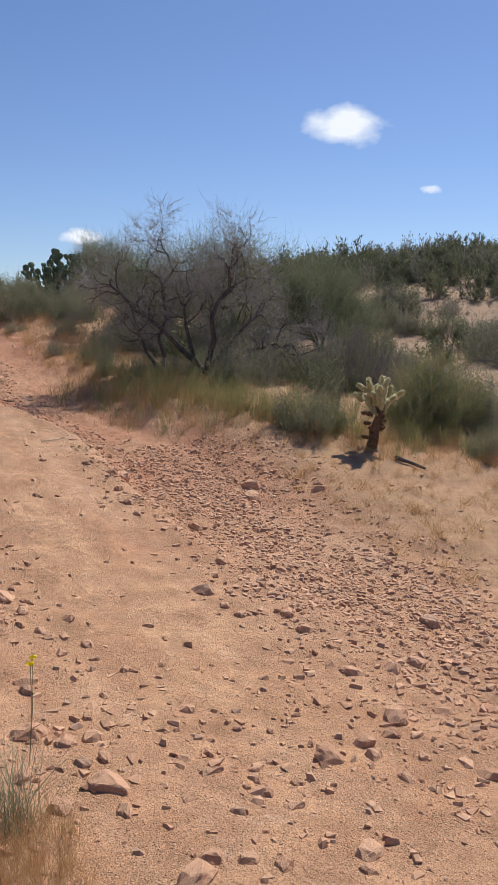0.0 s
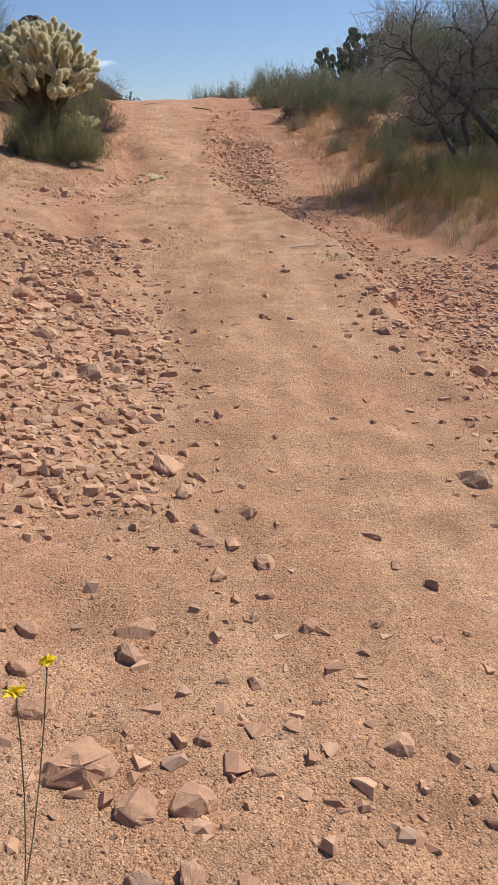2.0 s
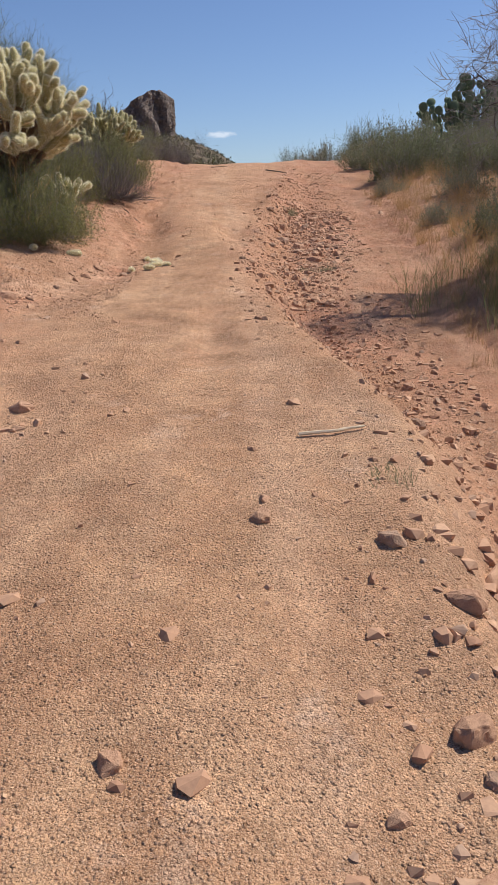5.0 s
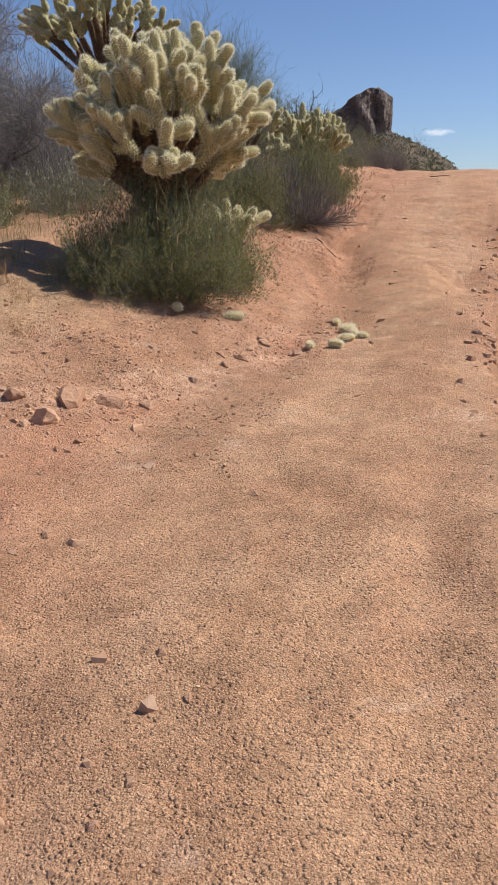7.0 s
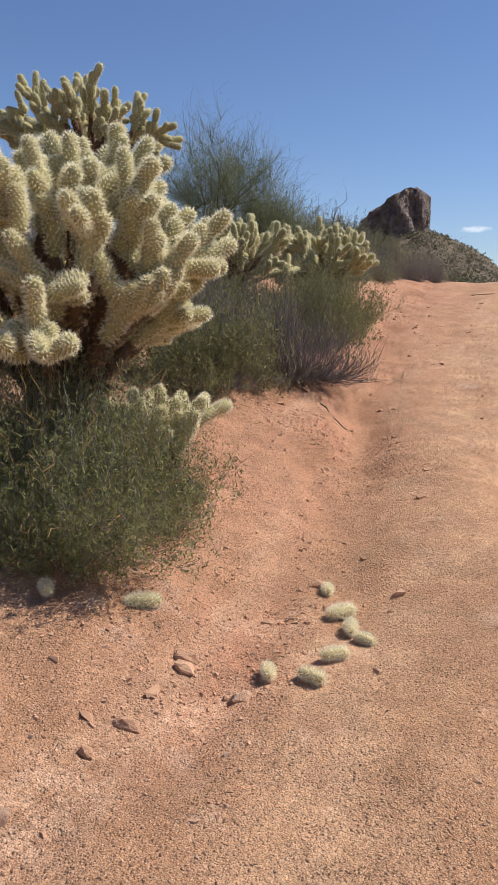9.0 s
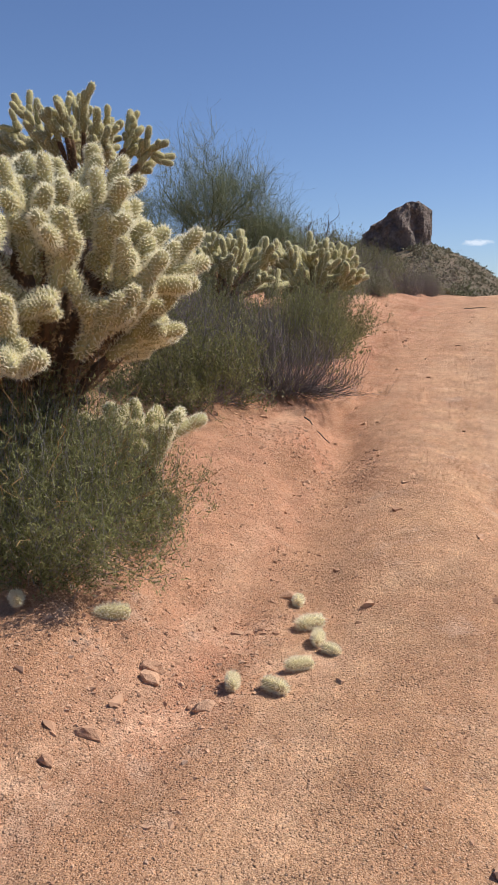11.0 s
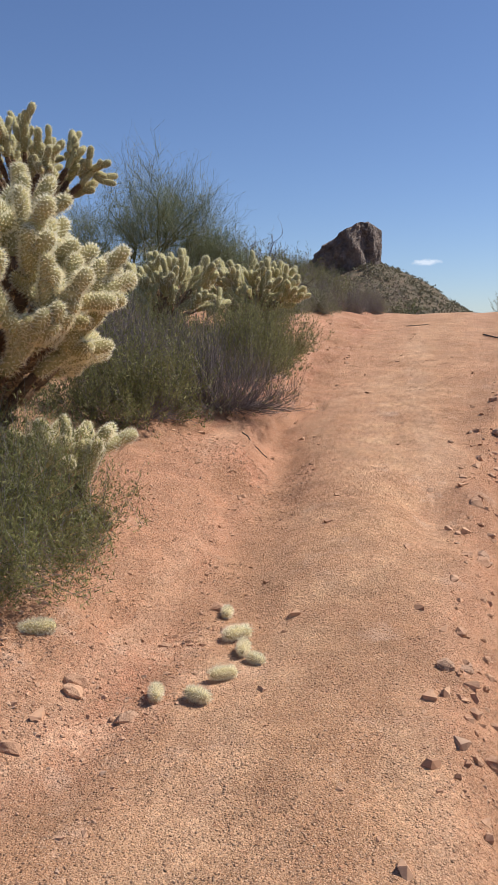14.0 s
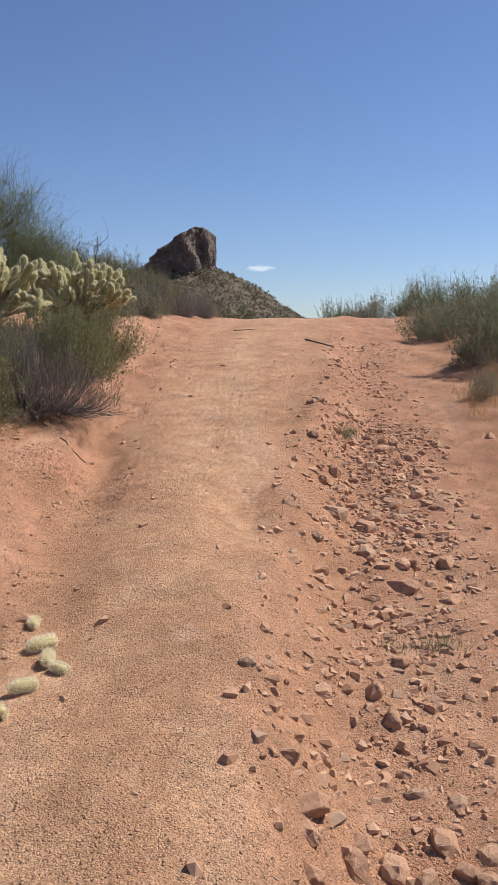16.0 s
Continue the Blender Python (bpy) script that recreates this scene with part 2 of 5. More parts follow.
P_ROAD = profile([(-40, -0.3), (-4, 0.0), (0, -0.12), (2, -0.36), (3.2, -0.41), (4.5, -0.38), (5.5, -0.31), (7, -0.10), (8.4, 0.02), (9.4, 0.19),
                  (11, 0.44), (12.8, 0.55), (14, 0.65), (16.7, 1.0), (20, 1.5), (25, 2.05), (30, 2.38), (36, 2.05), (60, -0.8), (120, -4.0)], 1.0)
P_CROSS = profile([(2, 0.10), (6, 0.085), (8, 0.03), (10, 0.0), (14, 0.0)], 1.0)
P_RIDGE = profile([(2, 3.1), (5, 2.9), (8, 2.8), (9.4, 2.95), (10, 2.72), (10.6, 2.5), (11.3, 2.28), (12.5, 2.15), (14, 2.05), (15.4, 2.2), (18, 2.4), (20, 2.6), (25, 2.95), (30, 3.3)], 0.6)
P_DEPTH = profile([(1, 0.0), (4, 0.06), (6, 0.12), (8, 0.32), (11.4, 0.46), (13.5, 0.28), (17, 0.30), (20, 0.22), (25, 0.10), (30, 0.0)], 1.0)
P_LEFT = profile([(0, 0.1), (3, 0.35), (6, 0.75), (9, 0.55), (12, 0.35), (13, 0.95), (16, 0.75), (20, 0.55), (30, 0.3), (40, 0.0)], 0.5)

P_WASH = profile([(8, 1.1), (12.8, 1.2), (13.3, 1.3), (13.8, 1.3), (14.3, 1.13), (15.1, 0.98), (16.1, 0.95), (17.2, 0.55), (19, 0.3), (24, 0.2)], 0.5)
HOLLOWS = ((1.93, 15.75, 0.20, 0.70, 0.10), (1.84, 10.8, 0.12, 0.9, 0.045), (2.32, 6.2, 0.22, 0.4, 0.06), (2.05, 17.6, 0.18, 1.2, 0.04), (0.75, 16.6, 0.12, 0.35, 0.05), (1.08, 7.6, 0.20, 1.3, 0.05))


def ground(x, y, rough=True):
    x, y = np.asarray(x, float), np.asarray(y, float)
    ridge, depth = P_RIDGE(y), P_DEPTH(y)
    z = P_ROAD(y) - P_CROSS(y) * np.clip(x - 1.2, -1.5, 4)
    wav = 0.18 * fbm(x * 0.3, y, 2.0, 5)
    z = z - depth * step(x, ridge - 0.08 + wav, ridge + 0.45 + wav) * (1 - 0.85 * step(x, ridge + 1.5 + wav, ridge + 2.7 + wav))
    left = P_LEFT(y) + 0.3 * fbm(x * 0, y, 1.3, 9)
    z = z + 0.24 * np.clip(left - x, 0, 2.2) + 0.03 * np.clip(left - 2.2 - x, 0, 30)
    z = z + 0.12 * step(x, 4.6, 7) * step(y, 8, 14) + 0.25 * step(x, 4.2, 8) * step(y, 16, 24)
    wash = P_WASH(y) + 0.10 * fbm(x * 0, y, 0.7, 62)
    run = step(y, 13.0, 14.4) * (1 - step(y, 19, 24))
    z = z + run * (0.035 * np.exp(-((x - wash - 0.55) / 0.30) ** 2) - 0.055 * np.exp(-((x - wash) / 0.18) ** 2))
    for hx, hy, wx, wy, deep in HOLLOWS:
        z = z - deep * np.exp(-((x - hx + 0.12 * fbm(x * 0, y, 0.8, 64)) / wx) ** 2 - ((y - hy) / wy) ** 2)
    w = 0.22 * fbm(x, y, 0.4, 83)
    z = z + 0.09 * (1 - step(x, left - 0.10 + w, left + 0.0 + w)) * step(y, 14.6, 15.6) * (1 - step(y, 17.6, 18.6))
    far = np.hypot(x - 2, y - 12)
    z = z + 0.12 * np.clip(x - 9.5, 0, 60) * (1 - step(x, 90, 300)) * step(y, -60, 4)
    z = z + 2.4 * step(y, 26, 60) * step(-x, -0.5, 9) * (1 - step(y, 90, 160))
    z = z + 0.9 * fbm(x, y, 14, 21) * step(far, 14, 40) + 4.0 * fbm(x, y, 60, 31) * step(far, 60, 160)
    if rough:
        calm = 1 - track(x, y) * (0.5 + 0.3 * step(y, 14, 17))
        z = z + calm * (0.075 * fbm(x, y, 1.1, 3) + 0.06 * fbm(x, y, 0.34, 13, 4)) * (1 - step(far, 60, 120))
        for off in (-0.72, 0.72):
            z = z - 0.02 * np.exp(-((x - centre(y) - off) / 0.2) ** 2) * step(y, 6, 8)
    return z


def centre(y):
    return (P_RIDGE(y) + P_LEFT(y)) * 0.5 + 0.02


def track(x, y):
    """How far the ground is beaten flat by wheels."""
    half = (P_RIDGE(y) - P_LEFT(y)) * 0.5
    return 1 - step(np.abs(x - centre(y) + 0.15 * fbm(x, y, 0.8, 41)), half * 0.7, half * 1.05)


def gz(x, y):
    return float(ground(np.array([x]), np.array([y]))[0])


def mesh_np(name, verts, faces):
    me = bpy.data.meshes.new(name)
    v, f = np.asarray(verts, np.float32), np.asarray(faces, np.int32)
    me.vertices.add(len(v))
    me.vertices.foreach_set("co", v.ravel())
    me.loops.add(f.size)
    me.loops.foreach_set("vertex_index", f.ravel())
    me.polygons.add(len(f))
    me.polygons.foreach_set("loop_start", np.arange(0, f.size, f.shape[1], dtype=np.int32))
    me.polygons.foreach_set("loop_total", np.full(len(f), f.shape[1], np.int32))
    me.polygons.foreach_set("use_smooth", np.zeros(len(f), bool))
    me.update(calc_edges=True)
    return me


def axis_steps(lo, hi, fine, top, grow=1.12):
    mid = list(np.arange(lo, hi + fine / 2, fine))
    out, s, p = [], fine, hi
    while p < top:
        s *= grow
        p += s
        out.append(p)
    out2, s, p = [], fine, lo
    while p > -top:
        s *= grow
        p -= s
        out2.append(p)
    return np.array(out2[::-1] + mid + out)


def build_ground():
    xs = axis_steps(-1.4, 5.0, 0.045, 2600, 1.12)
    ys = np.concatenate([axis_steps(1.8, 18.0, 0.048, 3, 1.10)])
    ys = ys[(ys > 1.0) & (ys < 18.5)]
    up, s = [ys[-1]], 0.04
    while up[-1] < 2600:
        s = min(s * 1.03, 0.14) if up[-1] < 34 else s * 1.10
        up.append(up[-1] + s)
    dn, s = [ys[0]], 0.05
    while dn[-1] > -2600:
        s *= 1.12
        dn.append(dn[-1] - s)
    ys = np.array(dn[:0:-1] + list(ys) + up[1:])
    X, Y = np.meshgrid(xs, ys)
    Z = ground(X, Y)
    nx, ny = len(xs), len(ys)
    i = np.arange(nx * ny).reshape(ny, nx)
    F = np.stack([i[:-1, :-1], i[:-1, 1:], i[1:, 1:], i[1:, :-1]], -1).reshape(-1, 4)
    me = mesh_np("ground", np.stack([X, Y, Z], -1).reshape(-1, 3), F)
    me.polygons.foreach_set("use_smooth", np.ones(len(F), bool))
    tr = track(X, Y) * step(Y, 1, 4)
    lane = np.exp(-((X - centre(Y) - 0.05) / 0.42) ** 2)
    dust = np.clip(tr * (0.55 + 0.45 * lane), 0, 1)
    ridge, left = P_RIDGE(Y), P_LEFT(Y)
    litter = np.maximum(step(X, ridge + 1.7, ridge + 3.0), step(-X, -left + 0.6, -left + 1.6)) * np.clip(0.75 + fbm(X, Y, 1.5, 77), 0, 1)
    gully = step(X, ridge - 0.1, ridge + 0.4) * (1 - step(X, ridge + 1.8, ridge + 2.6)) * step(Y, 6, 9)
    bankl = np.exp(-((X - left) / 0.5) ** 2) * step(Y, 8, 11)
    red = np.clip(np.maximum(gully, bankl) * (0.7 + fbm(X, Y, 0.9, 55)) + 0.8 * np.clip(fbm(X, Y, 2.2, 66) * 2, 0, 1) * step(Y, 12, 16), 0, 1)
    red = np.maximum(red, step(Y, 14, 16.5) * (1 - step(Y, 21, 25)) * np.exp(-((X - P_WASH(Y) - 0.6) / 0.75) ** 2) * np.clip(0.75 + 0.8 * fbm(X, Y, 0.8, 57), 0, 1))
    red = np.maximum(red, 0.55 * step(Y, 11, 14) + 0.2 * step(Y, 14, 17) + 0 * X)
    for hx, hy, wx, wy, deep in HOLLOWS[:3] + ((2.75, 12.9, 0.5, 0.5, 0.0),):
        red = np.maximum(red, np.exp(-((X - hx) / wx / 1.3) ** 2 - ((Y - hy) / wy) ** 2))
    hill = step(X, 7.0, 10.0) * step(Y, 5, 9)
    litter = np.maximum(litter, hill)
    crust = np.zeros_like(X)
    for x0, y0, x1, y1, w in ((0.05, 11.75, 0.95, 13.3, 0.13), (0.95, 13.3, 1.25, 13.75, 0.08), (0.85, 13.75, 1.05, 14.0, 0.12), (0.3, 12.2, 0.65, 12.7, 0.16)):
        u = np.clip(((X - x0) * (x1 - x0) + (Y - y0) * (y1 - y0)) / ((x1 - x0) ** 2 + (y1 - y0) ** 2), 0, 1)
        far = np.hypot(X - x0 - u * (x1 - x0), Y - y0 - u * (y1 - y0)) + 0.18 * fbm(X, Y, 0.35, 19)
        crust = np.maximum(crust, 1 - step(far, w * 0.4, w * 1.4))
    for key, val in (("crust", crust), ("hill", hill), ("dust", dust), ("litter", litter), ("red", red)):
        a = me.attributes.new(key, "FLOAT", "POINT")
        a.data.foreach_set("value", val.astype(np.float32).ravel())
    me.materials.append(M_SOIL)
    return tagged(new("ground", me), "reddish tan decomposed granite dirt track climbing between rutted banks", "ground", kind="structure")


build_ground()


# ---- helpers for things ----
def part(name, me, material, parent, label=""):
    if material is not None and not me.materials:
        me.materials.append(material)
    ob = new(name, me)
    ob.parent = parent
    return tagged(ob, label)


def thing(name, label, category, group="", kind="", at=(0, 0, 0)):
    ob = new(name)
    ob.empty_display_size = 0.1
    ob.location = at
    return tagged(ob, label, category, group, kind)


def ribbons(paths, w0, w1):
    """Thin blades along paths of shape (n, k, 3)."""
    n, k, _ = paths.shape
    d = np.diff(paths, axis=1)
    d = np.concatenate([d, d[:, -1:]], 1)
    side = np.cross(d, rng.normal(size=(n, 1, 3)))
    side /= np.linalg.norm(side, axis=2, keepdims=True) + 1e-9
    w = np.linspace(1, 0, k)[None, :, None] * (w0 - w1) + w1
    v = np.stack([paths - side * w / 2, paths + side * w / 2], 2).reshape(-1, 3)
    b = (np.arange(n) * k * 2)[:, None] + (np.arange(k - 1) * 2)[None]
    f = np.stack([b, b + 1, b + 3, b + 2], -1).reshape(-1, 4)
    return v, f


def leaves(at, way, length, width):
    """One narrow pointed leaf at each point."""
    n = len(at)
    side = np.cross(way, rng.normal(size=(n, 3)))
    side /= np.linalg.norm(side, axis=1, keepdims=True) + 1e-9
    l = (length * rng.uniform(0.6, 1.3, n))[:, None]
    w = (width * rng.uniform(0.7, 1.3, n))[:, None]
    v = np.stack([at - side * w * 0.5, at + side * w * 0.5, at + way * l], 1).reshape(-1, 3)
    return v, np.arange(n * 3).reshape(-1, 3)


def unit(v):
    return v / (np.linalg.norm(v, axis=-1, keepdims=True) + 1e-9)


def bush_meshes(name, stems, leaf_count, leaf, width=0.5, height=0.5, stem_w=0.006, spread=1.0, ragged=0.25, droop=0.0, narrow=0.30, k=4, clumps=44):
    """Stems and leaves of a shrub about 2 x width across; unit size is in metres."""
    clump = rng.integers(0, clumps, stems)
    az = rng.uniform(0, 2 * np.pi, clumps)[clump] + rng.normal(size=stems) * 0.20
    el = np.arcsin(np.clip(rng.uniform(0.03, 1, clumps) ** (0.75 * spread), 0, 1))[clump] + rng.normal(size=stems) * 0.14
    el = np.clip(el, 0.02, 1.55)
    lump = 1 + ragged * (np.sin(az * 3 + rng.uniform(0, 6)) * 0.5 + np.sin(az * 5 + el * 4 + rng.uniform(0, 6)) * 0.5)
    lump = lump * rng.uniform(0.80, 1.14, clumps)[clump]
    r = rng.uniform(0.55, 1.05, stems) ** 0.5 * lump
    tip = np.stack([np.cos(az) * np.cos(el) * width * r, np.sin(az) * np.cos(el) * width * r, (0.06 + np.sin(el)) * height * r], 1)
    root = tip * np.array([0.42, 0.42, 0.0]) + rng.normal(size=(stems, 3)) * [0.03, 0.03, 0]
    s = np.linspace(0, 1, k)[None, :, None]
    bow = np.stack([tip[:, 0] * 0.15, tip[:, 1] * 0.15, np.full(stems, -0.12 * height)], 1)[:, None]
    paths = root[:, None] * (1 - s) + tip[:, None] * s + bow * (4 * s * (1 - s)) + rng.normal(size=(stems, k, 3)) * 0.08 * width * s
    sv, sf = ribbons(paths, stem_w, stem_w * 0.3)
    pick = rng.integers(0, stems, leaf_count)
    u = rng.uniform(0.35, 1.0, leaf_count) ** 0.7 * (k - 1)
    i = np.minimum(u.astype(int), k - 2)
    fr = (u - i)[:, None]
    p0, p1 = paths[pick, i], paths[pick, i + 1]
    at = p0 * (1 - fr) + p1 * fr + rng.normal(size=(leaf_count, 3)) * 0.02 * width
    way = unit(unit(p1 - p0) * 0.55 + rng.normal(size=(leaf_count, 3)) * 0.65 + [0, 0, 0.3 - droop])
    lv, lf = leaves(at, way, leaf, leaf * narrow)
    return mesh_np(name + "_branchwork", sv, sf), mesh_np(name + "_leaves", lv, lf)


def tube_mesh(segs, sides=5):
    """Tapered limbs from (start, end, r0, r1) rows."""
    p0, p1, r0, r1 = (np.array(a) for a in zip(*segs))
    d = unit(p1 - p0)
    ref = np.where(np.abs(d[:, 2:3]) < 0.9, [[0, 0, 1.0]], [[1.0, 0, 0]])
    a = unit(np.cross(d, ref))
    b = np.cross(d, a)
    t = np.arange(sides) / sides * 2 * np.pi
    ring = a[:, None] * np.cos(t)[None, :, None] + b[:, None] * np.sin(t)[None, :, None]
    v = np.concatenate([p0[:, None] + ring * r0[:, None, None], p1[:, None] + ring * r1[:, None, None]], 1).reshape(-1, 3)
    base = (np.arange(len(segs)) * 2 * sides)[:, None]
    j = np.arange(sides)
    f = np.stack([base + j, base + (j + 1) % sides, base + sides + (j + 1) % sides, base + sides + j], -1).reshape(-1, 4)
    return v, f


def grow(start, way, length, radius, depth, segs, tips, wiggle=0.25, kids=3, up=0.15, shrink=0.68):
    """One limb as a bent chain, with smaller limbs off it."""
    n = 4
    p, d, r = np.array(start, float), unit(np.array(way, float)), radius
    for k in range(n):
        d = unit(d + rng.normal(size=3) * wiggle + [0, 0, up * 0.3])
        q = p + d * length / n
        r2 = r * 0.84
        segs.append((p, q, r, r2))
        p, r = q, r2
        if depth > 0 and k > 0:
            for _ in range(kids if k == n - 1 else max(1, kids - 2)):
                side = unit(d * 0.75 + rng.normal(size=3) * 0.62 + [0, 0, up])
                grow(p, side, length * shrink * rng.uniform(0.7, 1.15), r * 0.68, depth - 1, segs, tips, wiggle, kids, up, shrink)
    if depth <= 1:
        tips.append((p, d))


def tree(name, label, at, height, lean_ways, trunk_mat, twig_mat, twigs=14, twig_len=0.28, leaf_mat=None, leaf_n=0, depth=3, radius=0.06, wiggle=0.25, kids=3, up=0.15, category="tree", twig_w=0.005, leaf_len=0.03):
    segs, tips = [], []
    for w in lean_ways:
        grow((rng.normal() * 0.06, rng.normal() * 0.06, -0.1), w, height * 0.5, radius * rng.uniform(0.7, 1.0), depth, segs, tips, wiggle, kids, up)
    ob = thing(name, label, category, at=(at[0], at[1], gz(*at)))
    thick = [s for s in segs if s[2] > 0.0012]
    v, f = tube_mesh(thick, 4)
    part("trunk", mesh_np("trunk", v, f), trunk_mat, ob)
    p = np.repeat(np.array([t[0] for t in tips]), twigs, 0)
    d = np.repeat(np.array([t[1] for t in tips]), twigs, 0)
    n = len(p)
    back = rng.uniform(0, 1, (n, 1)) ** 1.5
    p = p - d * back * twig_len * 1.3
    w = unit(d * 0.7 + rng.normal(size=(n, 3)) * 0.55 + [0, 0, up])
    ln = twig_len * rng.uniform(0.4, 1.2, (n, 1))
    s = np.linspace(0, 1, 4)[None, :, None]
    paths = p[:, None] + w[:, None] * ln[:, None] * s + rng.normal(size=(n, 4, 3)) * 0.03 * s * ln[:, None] * 3
    tv, tf = ribbons(paths, twig_w, twig_w * 0.4)
    crown = part("crown", mesh_np("crown", tv, tf), twig_mat, ob)
    if leaf_mat is not None and leaf_n:
        pick = rng.integers(0, n, leaf_n)
        u = rng.uniform(0.2, 1, (leaf_n, 1))
        at2 = p[pick] + w[pick] * ln[pick] * u
        lv, lf = leaves(at2 + rng.normal(size=(leaf_n, 3)) * 0.015, unit(w[pick] + rng.normal(size=(leaf_n, 3)) * 0.7), leaf_len, leaf_len * 0.3)
        part("foliage", mesh_np("foliage", lv, lf), leaf_mat, crown)
    return ob


# ---- shrubs ----
def shrub(name, label, group, meshes, stem_mat, leaf_mat):
    ob = thing(name, label, "shrub", group)
    part("branchwork", meshes[0], stem_mat, ob)
    part("foliage", meshes[1], leaf_mat, ob)
    return ob


PLACED = {}


def place(proto, x, y, size, tall=1.0, turn=None, label="", sink=0.03):
    """The first call moves the shrub itself, later ones copy it."""
    turn = rng.uniform(0, 360) if turn is None else turn
    m = pose(x, y, gz(x, y) - sink, 0, 0, turn)
    if proto.name not in PLACED:
        PLACED[proto.name] = proto
        ob = proto
        ob.matrix_basis = m
    else:
        ob = copy_thing(proto, m)
    ob.scale = (size, size, size * tall)
    return tagged(ob, label)


GREEN = shrub("green_shrub", "dense dark green narrow-leaved shrub beside the dirt track", "shrubs along the track", bush_meshes("green", 2200, 80000, 0.017, stem_w=0.0020, spread=0.9, ragged=0.2, narrow=0.19, clumps=90), M_TWIG_DARK, M_LEAF_DARK)
OLIVE = shrub("olive_shrub", "rounded olive green desert shrub", "shrubs along the track", bush_meshes("olive", 650, 9500, 0.032, stem_w=0.004, ragged=0.35), M_TWIG_GREY, M_LEAF_OLIVE)
MID = shrub("dusky_shrub", "dusky green leafy shrub with dark twigs beside the track", "shrubs along the track", bush_meshes("dusky", 900, 24000, 0.022, stem_w=0.003, ragged=0.3, narrow=0.3, clumps=60), M_TWIG_PURPLE, M_LEAF_DUSKY)
TWIGGY = shrub("grey_twiggy_shrub", "leafless grey purple twiggy shrub, partly dead", "shrubs along the track", bush_meshes("twiggy", 1900, 1800, 0.022, stem_w=0.0035, ragged=0.35), M_TWIG_PURPLE, M_LEAF_DUSKY)
SAGE = shrub("sage_shrub", "pale grey green brush on the stony bank", "shrubs along the track", bush_meshes("sage", 550, 5200, 0.033, stem_w=0.004, ragged=0.35), M_TWIG_GREY, M_LEAF_SAGE)
_az, _el = rng.uniform(0, 2 * np.pi, 110), rng.uniform(0.25, 1.45, 110)
_out = np.stack([np.cos(_az) * np.cos(_el), np.sin(_az) * np.cos(_el), np.sin(_el)], 1) * 0.5
_s = np.linspace(0.55, 1.0, 5)[None, :, None]
_v, _f = ribbons(_out[:, None] * _s * rng.uniform(0.98, 1.22, (110, 1, 1)) + rng.normal(size=(110, 5, 3)) * 0.012, 0.0022, 0.0012)
part("dry_growth", mesh_np("dry_growth", _v, _f), M_STRAW, GREEN, "thin dry straw-coloured stalks")
place(GREEN, -0.14, 13.94, 1.62, 0.9)
place(MID, -0.30, 16.3, 1.35, 1.0)
place(TWIGGY, 0.05, 17.2, 1.4, 1.0)
place(TWIGGY, -0.55, 17.0, 1.2, 1.05)
place(MID, -0.15, 18.6, 1.4, 1.0)
place(MID, -0.25, 20.0, 1.3, 0.95)
place(TWIGGY, -1.2, 17.6, 1.5, 1.1)
for x, y, size in ((-1.75, 27.6, 1.7), (-2.7, 28.6, 2.2), (-1.05, 29.6, 1.3), (-2.0, 31.0, 1.9)):
    place(MID, x, y, size, 1.0)
for x, y, s, p in ((4.95, 21.4, 1.6, OLIVE), (5.6, 22.6, 1.7, OLIVE), (4.75, 24.4, 1.3, OLIVE), (5.9, 19.8, 1.3, OLIVE), (5.2, 18.2, 0.9, SAGE), (4.6, 16.6, 0.7, SAGE), (4.9, 15.1, 0.8, OLIVE), (4.4, 19.6, 0.7, SAGE), (5.3, 13.4, 0.8, SAGE), (5.5, 16.2, 1.1, OLIVE),
                   (4.75, 13.9, 0.8, OLIVE), (6.5, 17.4, 1.5, SAGE), (7.4, 19.2, 1.6, TWIGGY), (7.2, 14.6, 1.4, TWIGGY), (8.2, 15.5, 1.6, OLIVE), (6.15, 9.35, 1.2, OLIVE), (8.3, 9.3, 1.9, GREEN),
                   (9.2, 8.9, 1.5, SAGE), (8.0, 7.7, 0.9, OLIVE), (8.3, 12.4, 1.5, SAGE), (7.9, 22.0, 1.6, OLIVE), (9.4, 17.4, 1.7, OLIVE), (10.2, 13.8, 1.8, OLIVE), (9.6, 11.6, 1.5, SAGE),
                   (12.5, 12.0, 1.8, SAGE), (4.2, 31.4, 1.3, SAGE), (5.4, 31.5, 1.5, OLIVE), (3.5, 33.0, 1.3, OLIVE), (6.4, 28.5, 1.6, OLIVE), (5.0, 26.5, 1.2, SAGE), (6.0, 25.4, 1.3, OLIVE)):
    place(p, x, y, s, rng.uniform(0.8, 1.1))
for x, y, s, p in ((-0.6, 25.8, 1.2, SAGE), (-1.2, 28.2, 1.5, TWIGGY), (0.1, 29.0, 0.9, TWIGGY), (-2.2, 25.6, 1.6, OLIVE), (-3.4, 28.8, 2.0, TWIGGY), (-2.4, 22.6, 1.6, OLIVE), (-0.3, 31.5, 1.2, SAGE),
                   (-3.1, 16.8, 1.6, TWIGGY), (-4.6, 17.9, 2.0, OLIVE), (-5.6, 21.5, 2.0, OLIVE), (-2.6, 20.6, 1.4, OLIVE), (-6.5, 16.2, 2.0, SAGE), (-5.0, 13.6, 1.6, SAGE), (-1.7, 15.6, 1.0, SAGE), (-2.5, 15.0, 1.2, OLIVE), (-2.2, 16.6, 1.3, TWIGGY), (-0.9, 22.4, 1.2, OLIVE), (-1.9, 18.3, 1.2, MID), (-1.05, 18.55, 1.15, MID)):
    place(p, x, y, s, rng.uniform(0.8, 1.1))

